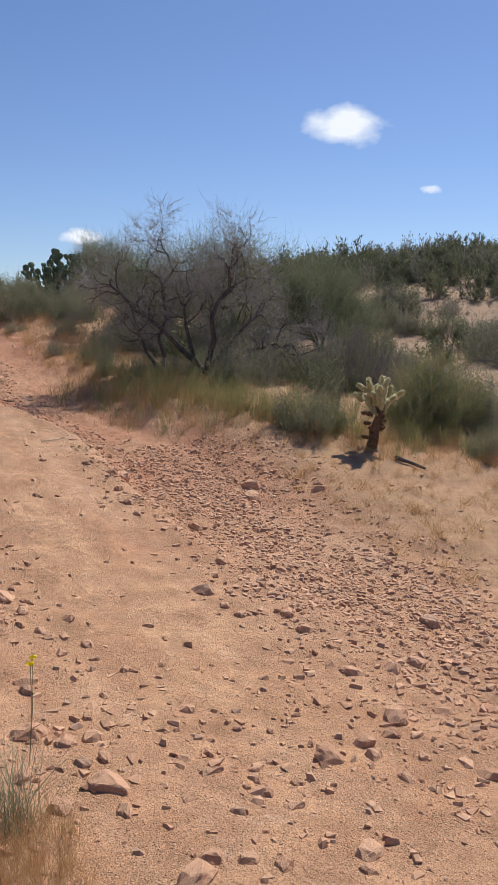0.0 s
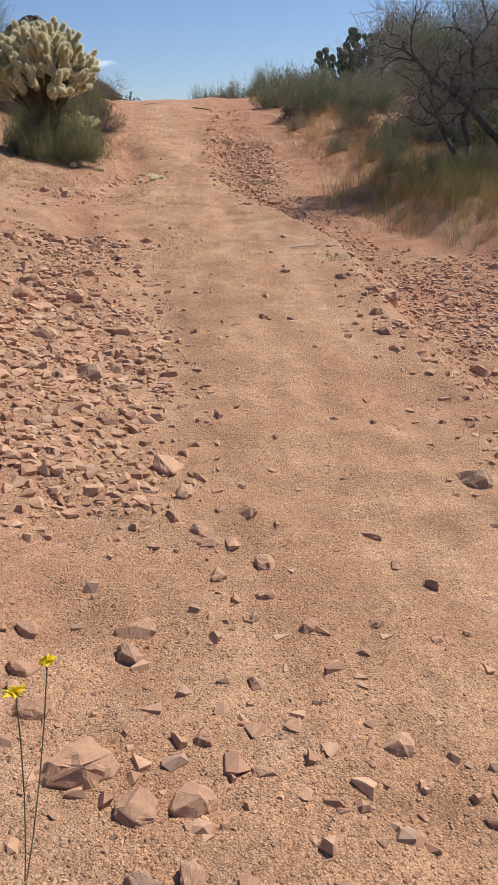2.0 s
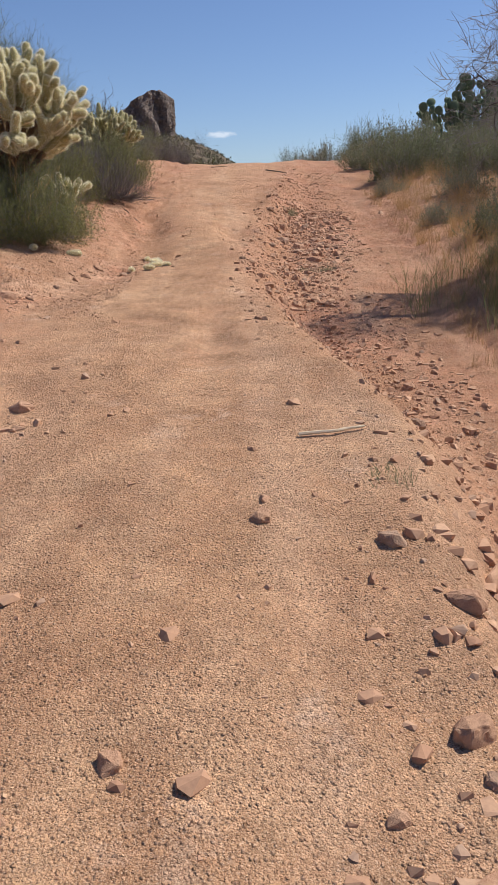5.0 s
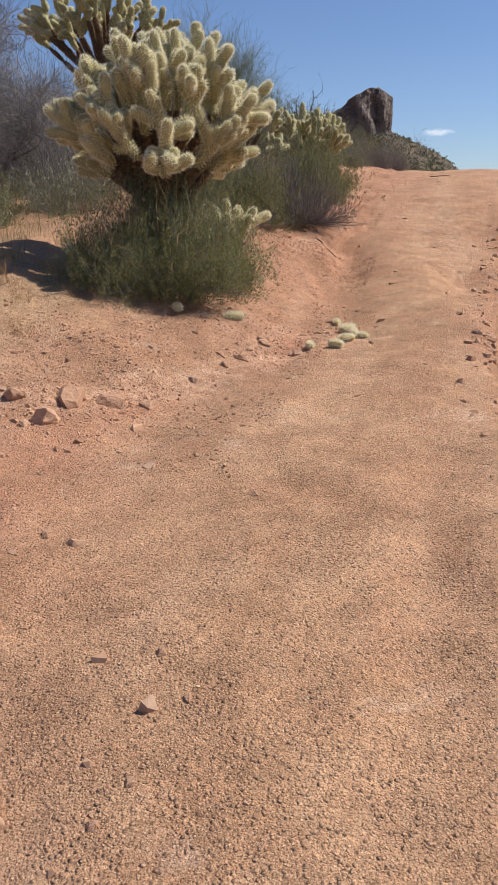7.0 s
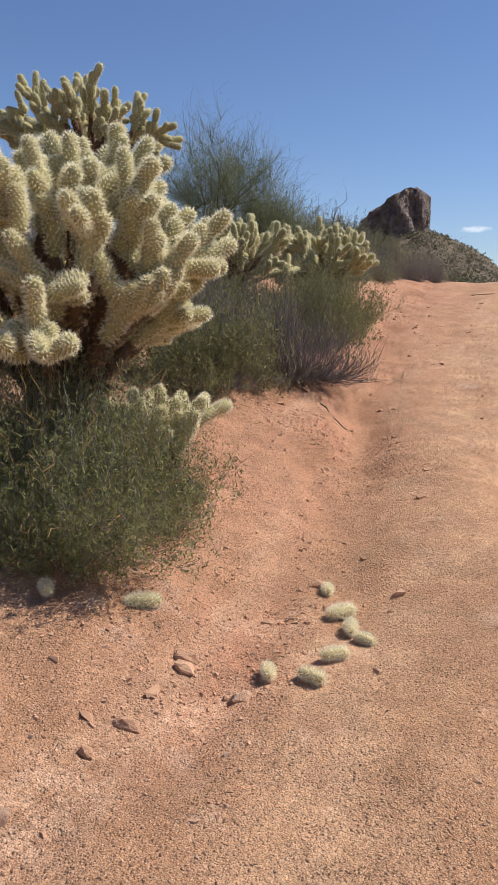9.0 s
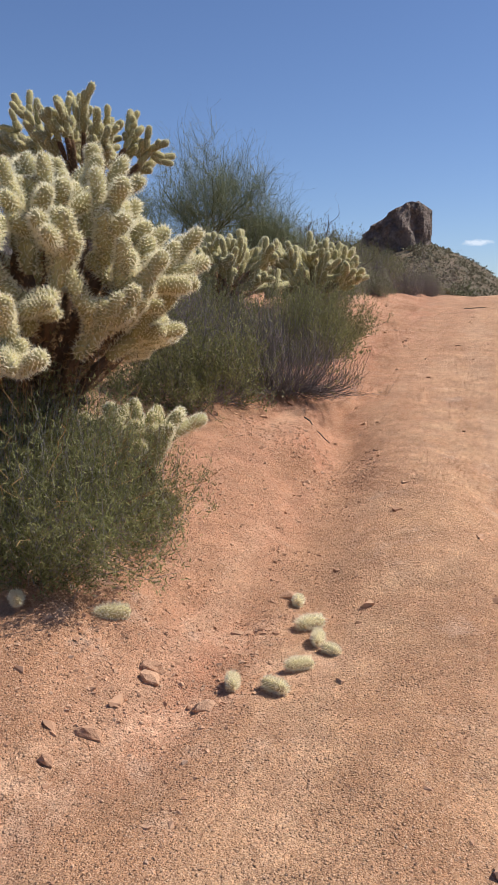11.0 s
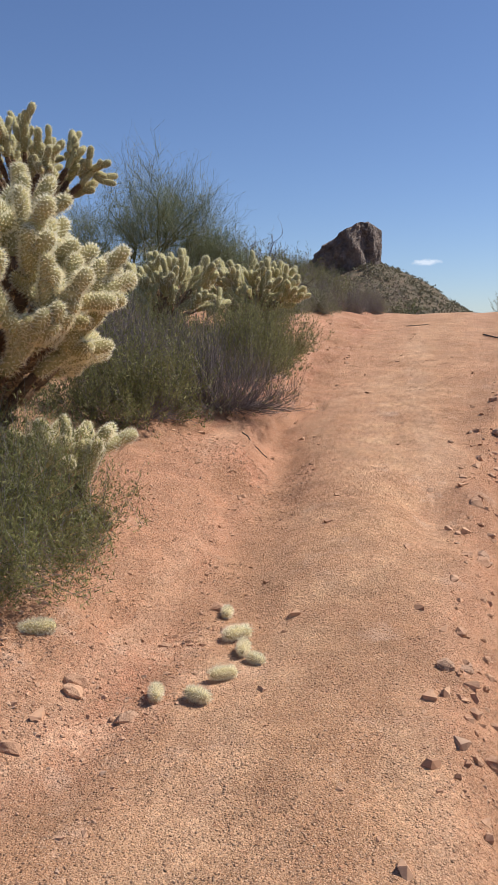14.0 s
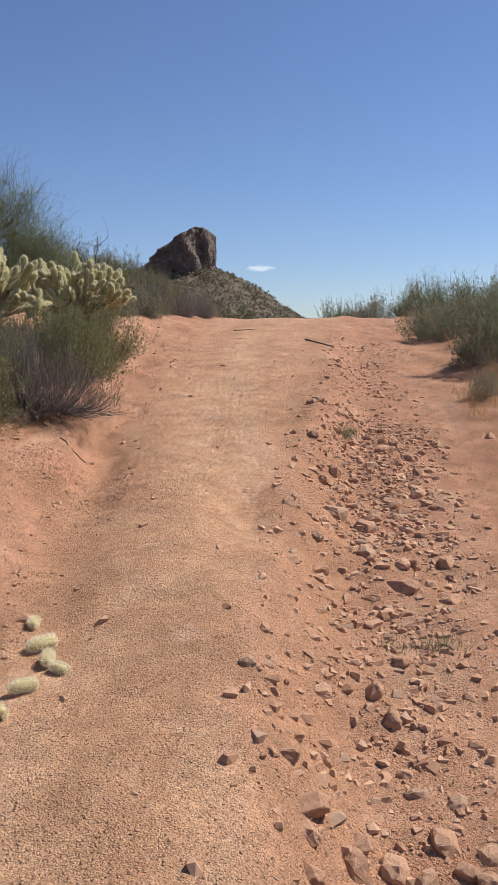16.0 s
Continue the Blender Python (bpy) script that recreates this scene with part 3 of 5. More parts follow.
for k in range(60):
    x, y = rng.uniform(6.0, 16.0), rng.uniform(11.0, 24.0)
    if x > 5.6 + (16 - y) * 0.25:
        place((SAGE, TWIGGY, OLIVE, SAGE)[k % 4], x, y, rng.uniform(0.9, 1.9), rng.uniform(0.75, 1.05))

FAR = [shrub("hillside_shrub", "dark green shrub on the far slope", "hillside shrubs", bush_meshes("far_a", 90, 1000, 0.08, stem_w=0.010, ragged=0.4, k=3, clumps=16), M_TWIG_GREY, M_LEAF_SHADE),
       shrub("hillside_brush", "dry grey brown brush on the far slope", "hillside shrubs", bush_meshes("far_b", 220, 420, 0.07, stem_w=0.011, ragged=0.4, k=3, clumps=16), M_TWIG_GREY, M_LEAF_SAGE)]
for k in range(460):
    a, d = rng.uniform(18, 60), 24 + 48 * rng.uniform() ** 0.8
    x, y = d * math.sin(radians(a)), d * math.cos(radians(a))
    if x < 8.5 or d < 25:
        continue
    place(FAR[k % 3 % 2], x, y, rng.uniform(0.9, 2.4), rng.uniform(0.6, 1.0))
for k in range(130):
    x, y = (rng.uniform(-22, -3.5), rng.uniform(16, 60)) if k < 55 else (rng.uniform(-14, 0.6), rng.uniform(31, 75))
    place(FAR[k % 2], x, y, rng.uniform(1.0, 2.2), rng.uniform(0.6, 1.0))


# ---- trees ----
rng = np.random.default_rng(11)


def bare_tree(x, y):
    """A leafless tree whose main limbs follow bent lines, given as reach to the side and height."""
    ob = thing("bare_tree", "bare dark multi-stemmed desert tree with grey twigs", "tree", at=(x, y, gz(x, y)))
    limbs = (((0, 0), (-0.5, 0.6), (-1.05, 1.25), (-1.5, 1.75), (-1.7, 2.05)), ((-0.8, 0), (-0.9, 0.8), (-0.8, 1.6), (-0.65, 2.3), (-0.95, 2.75)),
             ((0, 0), (0.1, 0.8), (0.15, 1.6), (0.35, 2.3), (0.5, 2.75)), ((0.1, 0), (0.6, 0.5), (1.15, 0.72), (1.5, 0.7), (1.85, 0.55)),
             ((0, 0), (0.45, 0.8), (0.85, 1.35), (1.2, 1.8)), ((0, 0), (-0.35, 0.8), (-0.45, 1.5), (-0.2, 2.1)), ((-0.8, 0), (-1.1, 0.5), (-1.25, 0.95), (-1.5, 1.2)))
    side, back = np.array([0.9, -0.44, 0]), np.array([0.44, 0.9, 0])
    segs, tips = [], []
    for k, line in enumerate(limbs):
        deep = rng.uniform(-0.5, 0.6)
        pts = [side * u + back * deep * h / 2 + np.array([0, 0, h * 0.8]) for u, h in line]
        r = 0.07 if k in (0, 2) else 0.05
        for i in range(len(pts) - 1):
            a, b = pts[i], pts[i + 1]
            m = (a + b) / 2 + rng.normal(size=3) * 0.07
            for p, q in ((a, m), (m, b)):
                segs.append((p, q, r, r * 0.84))
                r *= 0.84
            if i:
                for _ in range(4):
                    d = unit(unit(b - a) * 0.6 + rng.normal(size=3) * 0.7 + [0, 0, 0.35])
                    grow(b if _ > 1 else m, d, rng.uniform(0.3, 0.62), r * 0.7, 2, segs, tips, 0.36, 3, 0.1, 0.66)
        tips.append((pts[-1], unit(pts[-1] - pts[-2])))
    v, f = tube_mesh([q for q in segs if q[2] > 0.002])
    part("trunk", mesh_np("trunk", v, f), M_BARK_DARK, ob)
    p = np.repeat(np.array([t[0] for t in tips]), 5, 0)
    d = np.repeat(np.array([t[1] for t in tips]), 5, 0)
    n = len(p)
    w = unit(d + rng.normal(size=(n, 3)) * 0.5)
    t = np.linspace(0, 1, 4)[None, :, None]
    ln = rng.uniform(0.1, 0.38, (n, 1, 1))
    tv, tf = ribbons(p[:, None] + w[:, None] * ln * t + rng.normal(size=(n, 4, 3)) * 0.025 * t, 0.005, 0.002)
    part("crown", mesh_np("crown", tv, tf), M_TWIG_DARK, ob)


bare_tree(6.3, 13.0)
PALO = dict(trunk_mat=M_BARK_GREEN, twig_mat=M_LEAF_PALO, twigs=7, twig_len=0.55, leaf_mat=M_LEAF_PALO, leaf_n=2500, depth=3, radius=0.045, up=0.28, wiggle=0.26, twig_w=0.005)
SPREAD = [(-0.9, 0.1, 0.9), (0.9, 0.0, 0.8), (-0.5, 0.2, 0.9), (0.4, -0.3, 0.9), (0.1, 0.5, 1.0), (0.6, 0.4, 0.7), (-0.6, -0.4, 0.7)]
for x, y, h in ((-3.5, 24.6, 2.2), (-2.75, 25.6, 1.2), (8.2, 16.2, 2.7), (7.1, 17.6, 2.1), (10.2, 15.2, 2.0), (8.6, 25.5, 1.7)):
    tree("palo_verde", "feathery grey green palo verde tree", (x, y), h, SPREAD, **PALO)
tree("palo_verde", "small wispy palo verde on the skyline", (5.2, 27.4), 1.15, SPREAD, M_BARK_GREEN, M_LEAF_PALO, 7, 0.35, depth=2, radius=0.03, up=0.3)
tree("dead_tree", "leafless grey dead desert tree", (-3.9, 16.9), 2.1, SPREAD, M_BARK_DARK, M_TWIG_DARK, 26, 0.45, depth=3, radius=0.04)
tree("dead_branch", "crooked dark dead branches above the brush", (-0.9, 23.4), 1.6, [(0.5, 0, 1), (0.9, 0, 0.6), (-0.1, 0, 1)], M_BARK_DARK, M_TWIG_DARK, 2, 0.25, depth=2, radius=0.045, wiggle=0.4)
tree("dead_branch", "leafless tangled dry branches by the crest", (-0.4, 32.0), 1.5, [(0.6, 0, 0.8), (-0.6, 0, 0.8), (0.1, 0, 1)], M_BARK_DARK, M_TWIG_GREY, 5, 0.35, depth=2, radius=0.025, wiggle=0.4)


# ---- chollas ----
rng = np.random.default_rng(5)


def joint_mesh(name, length, radius, spines, spine_len, spine_w, spine_mat, flesh_mat):
    """A fuzzy cholla segment along z: fleshy core and its spines."""
    rows, cols = 10, 10
    body = lambda u: np.maximum(1 - np.abs(2 * u - 1) ** 3.2, 0) ** 0.5 * radius * (0.9 + 0.1 * u)
    zz = np.sin((np.linspace(0, 1, rows) - 0.5) * np.pi) * 0.5 + 0.5
    a = np.arange(cols) / cols * 2 * np.pi
    v = np.stack([body(zz)[:, None] * np.cos(a), body(zz)[:, None] * np.sin(a), np.repeat((zz * length)[:, None], cols, 1)], -1).reshape(-1, 3)
    i = np.arange(rows - 1)[:, None] * cols
    j = np.arange(cols)[None]
    f = np.stack([i + j, i + (j + 1) % cols, i + cols + (j + 1) % cols, i + cols + j], -1).reshape(-1, 4)
    tufts = spines // 7
    spines = tufts * 7
    q = np.repeat(np.arange(tufts), 7)
    u = 0.06 + 0.94 * ((q + 0.5) / tufts)
    az = q * 2.39996
    slant = np.where(u > 0.8, (u - 0.8) * 7, np.where(u < 0.12, (u - 0.12) * 5, 0))
    root = np.stack([body(u) * 0.97 * np.cos(az), body(u) * 0.97 * np.sin(az), u * length], 1)
    out = unit(unit(np.stack([np.cos(az), np.sin(az), slant + 0.2], 1)) + rng.normal(size=(spines, 3)) * 0.42)
    tipp = root + out * (spine_len * rng.uniform(0.55, 1.15, spines))[:, None]
    side = unit(np.cross(out, rng.normal(size=(spines, 3)))) * spine_w / 2
    sv = np.stack([root - side, root + side, tipp], 1).reshape(-1, 3)
    sf = np.arange(spines * 3).reshape(-1, 3) + len(v)
    f = np.concatenate([f[:, [0, 1, 2]], f[:, [0, 2, 3]]])
    me = mesh_np(name, np.concatenate([v, sv]), np.concatenate([f, sf]))
    me.materials.append(flesh_mat)
    me.materials.append(spine_mat)
    me.polygons.foreach_set("material_index", np.concatenate([np.zeros(len(f)), np.ones(len(sf))]).astype(np.int32))
    me.polygons.foreach_set("use_smooth", np.arange(len(f) + len(sf)) < len(f))
    return me


JOINT = [joint_mesh("cholla_joint", 1.0, 0.19, 770, 0.135, 0.017, M_SPINE, M_JOINT) for _ in range(3)]
JOINT_FAR = [joint_mesh("cholla_far_joint", 1.0, 0.20, 301, 0.105, 0.021, M_SPINE, M_JOINT) for _ in range(3)]
JOINT_OLD = [joint_mesh("cholla_old_joint", 1.0, 0.15, 220, 0.14, 0.022, M_SPINE_OLD, M_JOINT_OLD) for _ in range(2)]


JOINT_LOOSE = [joint_mesh("cholla_segment", 1.0, 0.19, 1260, 0.19, 0.018, M_SPINE, M_JOINT_DRY) for _ in range(2)]


def turn_to(d):
    return Vector(d).to_track_quat("Z", "Y").to_matrix().to_4x4()


def join_joints(rest, ob):
    """The joints past the first 300, as one mesh."""
    vs, fs, ms, base = [], [], [], 0
    for me, m in rest:
        v, f, k = np.zeros(len(me.vertices) * 3), np.zeros(len(me.loops), np.int32), np.zeros(len(me.polygons), np.int32)
        me.vertices.foreach_get("co", v)
        me.loops.foreach_get("vertex_index", f)
        me.polygons.foreach_get("material_index", k)
        q = np.array(m)
        vs.append(v.reshape(-1, 3) @ q[:3, :3].T + q[:3, 3])
        fs.append(f.reshape(-1, 3) + base)
        ms.append(k + (0 if me in JOINT or me in JOINT_FAR else 2))
        base += len(vs[-1])
    me = mesh_np("joint_mass", np.concatenate(vs), np.concatenate(fs))
    for m in (M_JOINT, M_SPINE, M_JOINT_OLD, M_SPINE_OLD):
        me.materials.append(m)
    me.polygons.foreach_set("material_index", np.concatenate(ms).astype(np.int32))
    tagged(part("joint_mass", me, None, ob), kind="stuff")


def cholla(label, x, y, trunk_h, middle, radii, clusters, seg, low=-0.35, lean=(0.0, 0.0), spread=0.55, tips=2, bunch=4, fat_all=1.0, kind=None, skirt=14):
    """A dark trunk, limbs of old joints to each cluster, pale fuzzy joints in bunches at the ends."""
    ob = thing("cholla", label, "cactus", "teddy bear chollas", at=(x, y, gz(x, y)))
    segs, p, r = [], np.array([0, 0, -0.1]), 0.08
    for k in range(5):
        q = p + np.array([rng.normal() * 0.03 + lean[0] * 0.04, rng.normal() * 0.03 + lean[1] * 0.04, (trunk_h + 0.1) / 5])
        segs.append((p, q, r, r * 0.93))
        p, r = q, r * 0.93
    crown = p
    v, f = tube_mesh(segs, 9)
    part("trunk", mesh_np("trunk", v, f), M_JOINT_OLD, ob, "dark brown woody trunk")
    count, rest = [0], []

    def joint(pos, d, length, old, fat=1.0):
        me = (JOINT_OLD if old else kind or JOINT)[int(rng.integers(0, 2 if old else 3))]
        count[0] += 1
        wide = seg * fat * fat_all * rng.uniform(0.9, 1.08)
        m = Matrix.Translation(pos) @ turn_to(d) @ Matrix.Rotation(rng.uniform(0, 6.28), 4, "Z") @ Matrix.Diagonal((wide, wide, length, 1))
        if count[0] <= 300:
            part("joint", me, None, ob).matrix_local = m
        else:
            rest.append((me, m))
        return pos + d * length * 0.92

    for k in range(skirt):
        a, h = rng.uniform(0, 6.28), rng.uniform(0.25, 1.1)
        joint(np.array([math.cos(a) * 0.05, math.sin(a) * 0.05, trunk_h * h]), unit(np.array([math.cos(a), math.sin(a), rng.uniform(-0.5, 0.5)])), seg * rng.uniform(0.7, 1.2), True, 1.2)
    mid, radii = np.array([lean[0] * 0.25, lean[1] * 0.25, middle]), np.array(radii)
    for k in range(clusters):
        zc = 1 - (1 - low) * (k + 0.5) / clusters
        az = k * 2.39996 + rng.normal() * 0.15
        flat = math.sqrt(max(0.0, 1 - zc * zc))
        out = np.array([math.cos(az) * flat, math.sin(az) * flat, zc])
        goal = mid + out * radii * rng.uniform(0.60, 0.92)
        start = crown * rng.uniform(0.7, 1.0)
        way = goal - start
        n = max(1, int(round(np.linalg.norm(way) / (seg * 1.35))))
        pos = start
        for c in range(n):
            d = unit(goal - pos + rng.normal(size=3) * 0.04)
            pos = joint(pos, d, np.linalg.norm(goal - start) / n * 1.05, c < n - 1, 1.05)
        rise = unit(out * radii / radii.max() * [0.85, 0.85, 0.5] + np.array([0, 0, 0.55]))
        for b in range(bunch):
            d = unit(rise + rng.normal(size=3) * spread * 0.62 + [0, 0, 0.1])
            foot = pos - rise * rng.uniform(0.0, 0.9) * seg + rng.normal(size=3) * seg * 0.16
            e = joint(foot, d, seg * rng.uniform(0.75, 1.05), False)
            for c in range(int(rng.integers(0, tips + 1))):
                if c == 0:
                    joint(e - d * 0.03, unit(d + rng.normal(size=3) * 0.2 + [0, 0, 0.25]), seg * rng.uniform(0.6, 1.0), False, 0.95)
                else:
                    joint(e - d * seg * rng.uniform(0.2, 0.6), unit(d * 0.6 + rng.normal(size=3) * 0.5 + [0, 0, 0.5]), seg * rng.uniform(0.4, 0.65), False, 0.85)
    if rest:
        join_joints(rest, ob)
    return ob


cholla("teddy bear cholla with pale spiny joints rising from a green shrub", -0.24, 14.2, 0.55, 1.04, (0.80, 0.78, 0.68), 46, 0.175, -0.42, spread=0.7, fat_all=1.13, bunch=6, skirt=60)
cholla("tall teddy bear cholla with pale spines standing behind brush", -3.45, 20.3, 1.1, 1.9, (1.1, 1.1, 0.55), 30, 0.21, -0.4, bunch=6, spread=0.85, fat_all=1.1, kind=JOINT_FAR, skirt=50)
cholla("low spreading teddy bear cholla with pale green joints", -1.15, 19.25, 0.25, 0.52, (0.80, 0.70, 0.42), 30, 0.165, -0.2, spread=0.65, fat_all=1.12, bunch=5, kind=JOINT_FAR)
cholla("low spreading teddy bear cholla with pale green joints", -0.45, 20.8, 0.3, 0.60, (0.75, 0.70, 0.44), 30, 0.165, -0.2, spread=0.65, fat_all=1.12, bunch=5, kind=JOINT_FAR)
cholla("small teddy bear cholla with a dark trunk at the grass edge", 6.55, 8.45, 0.40, 0.60, (0.25, 0.25, 0.30), 11, 0.14, -0.2, (0.3, 0.0), 0.45, bunch=4, fat_all=1.15, kind=JOINT_FAR)
cholla("young pale cholla growing among green shrub stems", 0.16, 14.45, 0.12, 0.42, (0.2, 0.2, 0.14), 7, 0.15, -0.2, fat_all=1.1)


def fallen(x, y, size, turn):
    ob = tagged(new("cholla_segment", JOINT_LOOSE[int(rng.integers(0, 2))]), "fallen pale green spiny cholla segment lying on the dirt", "cactus piece", "fallen cholla segments")
    ob.matrix_basis = pose(x, y, gz(x, y) + size * 0.22, 90, 0, turn)
    ob.scale = (max(size, 0.095) * 1.08, max(size, 0.095) * 1.08, size * 1.08)
    return ob


for x, y, s, a in ((0.08, 13.44, 0.10, 40), (0.52, 13.58, 0.13, -60), (1.21, 14.01, 0.12, -50), (1.21, 13.89, 0.10, 10), (1.25, 13.78, 0.08, 60), (1.26, 13.60, 0.10, -60), (1.11, 13.42, 0.10, 70), (0.98, 13.47, 0.09, 20), (1.04, 14.22, 0.08, 15)):
    fallen(x, y, s, a)


# ---- prickly pear ----
def pear(x, y, size):
    ob = thing("prickly_pear", "large dark green prickly pear cactus above the brush", "cactus", at=(x, y, gz(x, y)))
    rows, cols = 7, 14
    t = np.linspace(0, np.pi, rows)
    a = np.arange(cols) / cols * 2 * np.pi
    w = np.sin(t) * (0.42 - 0.10 * np.cos(t))
    v = np.stack([w[:, None] * np.cos(a), 0.16 * np.sin(t)[:, None] ** 0.8 * np.sin(a), np.repeat((0.5 - np.cos(t) * 0.5)[:, None], cols, 1)], -1).reshape(-1, 3)
    i = np.arange(rows - 1)[:, None] * cols
    j = np.arange(cols)[None]
    f = np.stack([i + j, i + (j + 1) % cols, i + cols + (j + 1) % cols, i + cols + j], -1).reshape(-1, 4)
    me = mesh_np("pad", v, f)
    me.polygons.foreach_set("use_smooth", np.ones(len(f), bool))
    me.materials.append(M_PAD)

    def pad(pos, d, s, level):
        o = part("pad", me, None, ob)
        o.matrix_local = Matrix.Translation(pos) @ turn_to(d) @ Matrix.Rotation(rng.uniform(0, 3.14), 4, "Z") @ Matrix.Diagonal((s, s, s, 1))
        end = pos + d * s * 0.92
        if level:
            for _ in range(int(rng.choice([1, 1, 1, 2]))):
                pad(end, unit(d * 0.75 + rng.normal(size=3) * 0.32 + [0, 0, 0.42]), s * rng.uniform(0.92, 1.03), level - 1)

    for _ in range(17):
        a0 = rng.uniform(0, 6.28)
        r0 = rng.uniform(0, 0.34) * size
        pad(np.array([math.cos(a0) * r0, math.sin(a0) * r0, -0.05]), unit(np.array([math.cos(a0) * 0.5, math.sin(a0) * 0.5, 1.0])), 0.16 * size, int(rng.integers(4, 8)))
    return ob


rng = np.random.default_rng(8)
pear(6.75, 24.2, 1.55)


# ---- grasses ----
def tuft_mesh(name, blades, height, spread, width=0.004):
    a = rng.uniform(0, 6.28, blades)
    lean = rng.uniform(0, 1, blades) ** 0.8 * spread
    h = height * rng.uniform(0.5, 1.1, blades)
    s = np.linspace(0, 1, 4)[None, :, None]
    out = np.stack([np.cos(a), np.sin(a), np.zeros(blades)], 1)[:, None] * lean[:, None, None]
    root = rng.normal(size=(blades, 1, 3)) * [0.05, 0.05, 0]
    paths = root + out * s ** 1.7 + np.array([0, 0, 1.0]) * h[:, None, None] * s
    return ribbons(paths, width, width * 0.25)


def meadow(name, label, spots, material, blades, height, spread, width=0.004):
    vs, fs, base = [], [], 0
    kinds = [tuft_mesh("t", blades, height, spread, width) for _ in range(4)]
    for x, y, s in spots:
        v, f = kinds[int(rng.integers(0, 4))]
        c, q = math.cos(s * 977), math.sin(s * 977)
        w = v * s
        w = np.stack([w[:, 0] * c - w[:, 1] * q + x, w[:, 0] * q + w[:, 1] * c + y, w[:, 2] + gz(x, y) - 0.02], 1)
        vs.append(w)
        fs.append(f + base)
        base += len(v)
    me = mesh_np(name, np.concatenate(vs), np.concatenate(fs))
    me.materials.append(material)
    return tagged(new(name, me), label, "grass", kind="stuff")


def spots(n, fn):
    out = []
    while len(out) < n:
        p = fn()
        if p:
            out.append(p)
    return out


def belt(wide, lo, hi):
    u = rng.uniform()
    return (4.35 + 0.6 * u + 2.9 * u * u + rng.normal() * wide + 0.25, 12.5 - 5.0 * u + abs(rng.normal()) * wide * 1.6, rng.uniform(lo, hi))


meadow("green_grass", "tall green and tan grass along the edge of the gully", spots(420, lambda: belt(0.5, 0.4, 1.2)), M_GRASS, 26, 0.40, 0.28)
meadow("straw_grass", "dry orange tan grass at the foot of the brush", spots(520, lambda: (lambda p: (p[0] - 0.2, p[1] - 0.25, p[2]))(belt(0.45, 0.3, 0.75))), M_STRAW, 24, 0.40, 0.28)
meadow("bank_grass", "dry straw grass on the bank among shrubs", spots(330, lambda: (rng.uniform(4.0, 5.8), rng.uniform(11.0, 21.0), rng.uniform(0.35, 0.9))) + spots(330, lambda: (rng.uniform(4.6, 7.2), rng.uniform(14, 30), rng.uniform(0.4, 0.9))) + spots(160, lambda: (rng.uniform(-6, -0.9), rng.uniform(8, 30), rng.uniform(0.3, 0.8))), M_STRAW, 26, 0.4, 0.25)
meadow("shade_grass", "sparse green and dry grass beside the shrub", spots(170, lambda: (rng.uniform(-3.6, -0.6), rng.uniform(13.0, 17.5), rng.uniform(0.4, 1.0))), M_GRASS, 16, 0.32, 0.15)
meadow("flat_grass", "sparse short dry grass on the sandy flat", spots(420, lambda: (rng.uniform(4.8, 9.0), rng.uniform(5.0, 8.6), rng.uniform(0.25, 0.8))), M_STRAW, 22, 0.22, 0.24, 0.006)
meadow("verge_grass", "short dry straw on the sandy verge below the shrubs", spots(300, lambda: (rng.uniform(-3.6, -0.35), rng.uniform(10.6, 14.6), rng.uniform(0.25, 0.75))), M_STRAW, 20, 0.20, 0.2, 0.0045)
meadow("near_grass", "dry pale grass tufts at the road edge", spots(75, lambda: (rng.uniform(0.25, 0.74), rng.uniform(2.15, 2.8), rng.uniform(0.3, 0.65))), M_STRAW, 40, 0.3, 0.16, 0.003)


# ---- stones ----
rng = np.random.default_rng(23)


def hull(n, flat):
    bm = bmesh.new()
    pts = rng.normal(size=(n, 3))
    pts = pts / (np.abs(pts) ** 4).sum(1, keepdims=True) ** 0.25 * rng.uniform(0.80, 0.98, (n, 1)) * [0.5, rng.uniform(0.34, 0.44), 0.5 * flat]
    for p in pts:
        bm.verts.new(p)
    res = bmesh.ops.convex_hull(bm, input=bm.verts)
    bmesh.ops.delete(bm, geom=[g for g in res["geom_interior"] if isinstance(g, bmesh.types.BMVert)], context="VERTS")
    bmesh.ops.recalc_face_normals(bm, faces=bm.faces[:])
    return bm


ROCKS = []
for k in range(8):
    bm = hull(int(rng.integers(22, 30)), rng.uniform(0.5, 0.72))
    bmesh.ops.bevel(bm, geom=bm.edges[:], offset=0.02, segments=1, affect="EDGES")
    bmesh.ops.triangulate(bm, faces=[f for f in bm.faces if len(f.verts) > 4])
    bmesh.ops.subdivide_edges(bm, edges=[e for e in bm.edges if e.calc_length() > 0.11], cuts=1)
    bmesh.ops.triangulate(bm, faces=bm.faces[:])
    for v in bm.verts:
        v.co *= 1 + 0.14 * noise.noise(v.co * 5 + Vector((k * 7, 0, 0))) + 0.09 * noise.noise(v.co * 13 + Vector((0, k * 5, 0)))
    me = bpy.data.meshes.new("rock")
    bm.to_mesh(me)
    bm.free()
    me.materials.append(M_ROCK)
    ROCKS.append(me)


def rock(x, y, size, label="angular brown rock lying on the dirt"):
    ob = tagged(new("rock", ROCKS[int(rng.integers(0, 8))]), label, "rock", "loose rocks")
    ob.matrix_basis = pose(x, y, gz(x, y) - size * 0.05, rng.normal() * 12, rng.normal() * 12, rng.uniform(0, 360))
    size *= 1.1
    ob.scale = (size * rng.uniform(0.85, 1.2), size * rng.uniform(0.8, 1.1), size * rng.uniform(0.95, 1.35))
    return ob


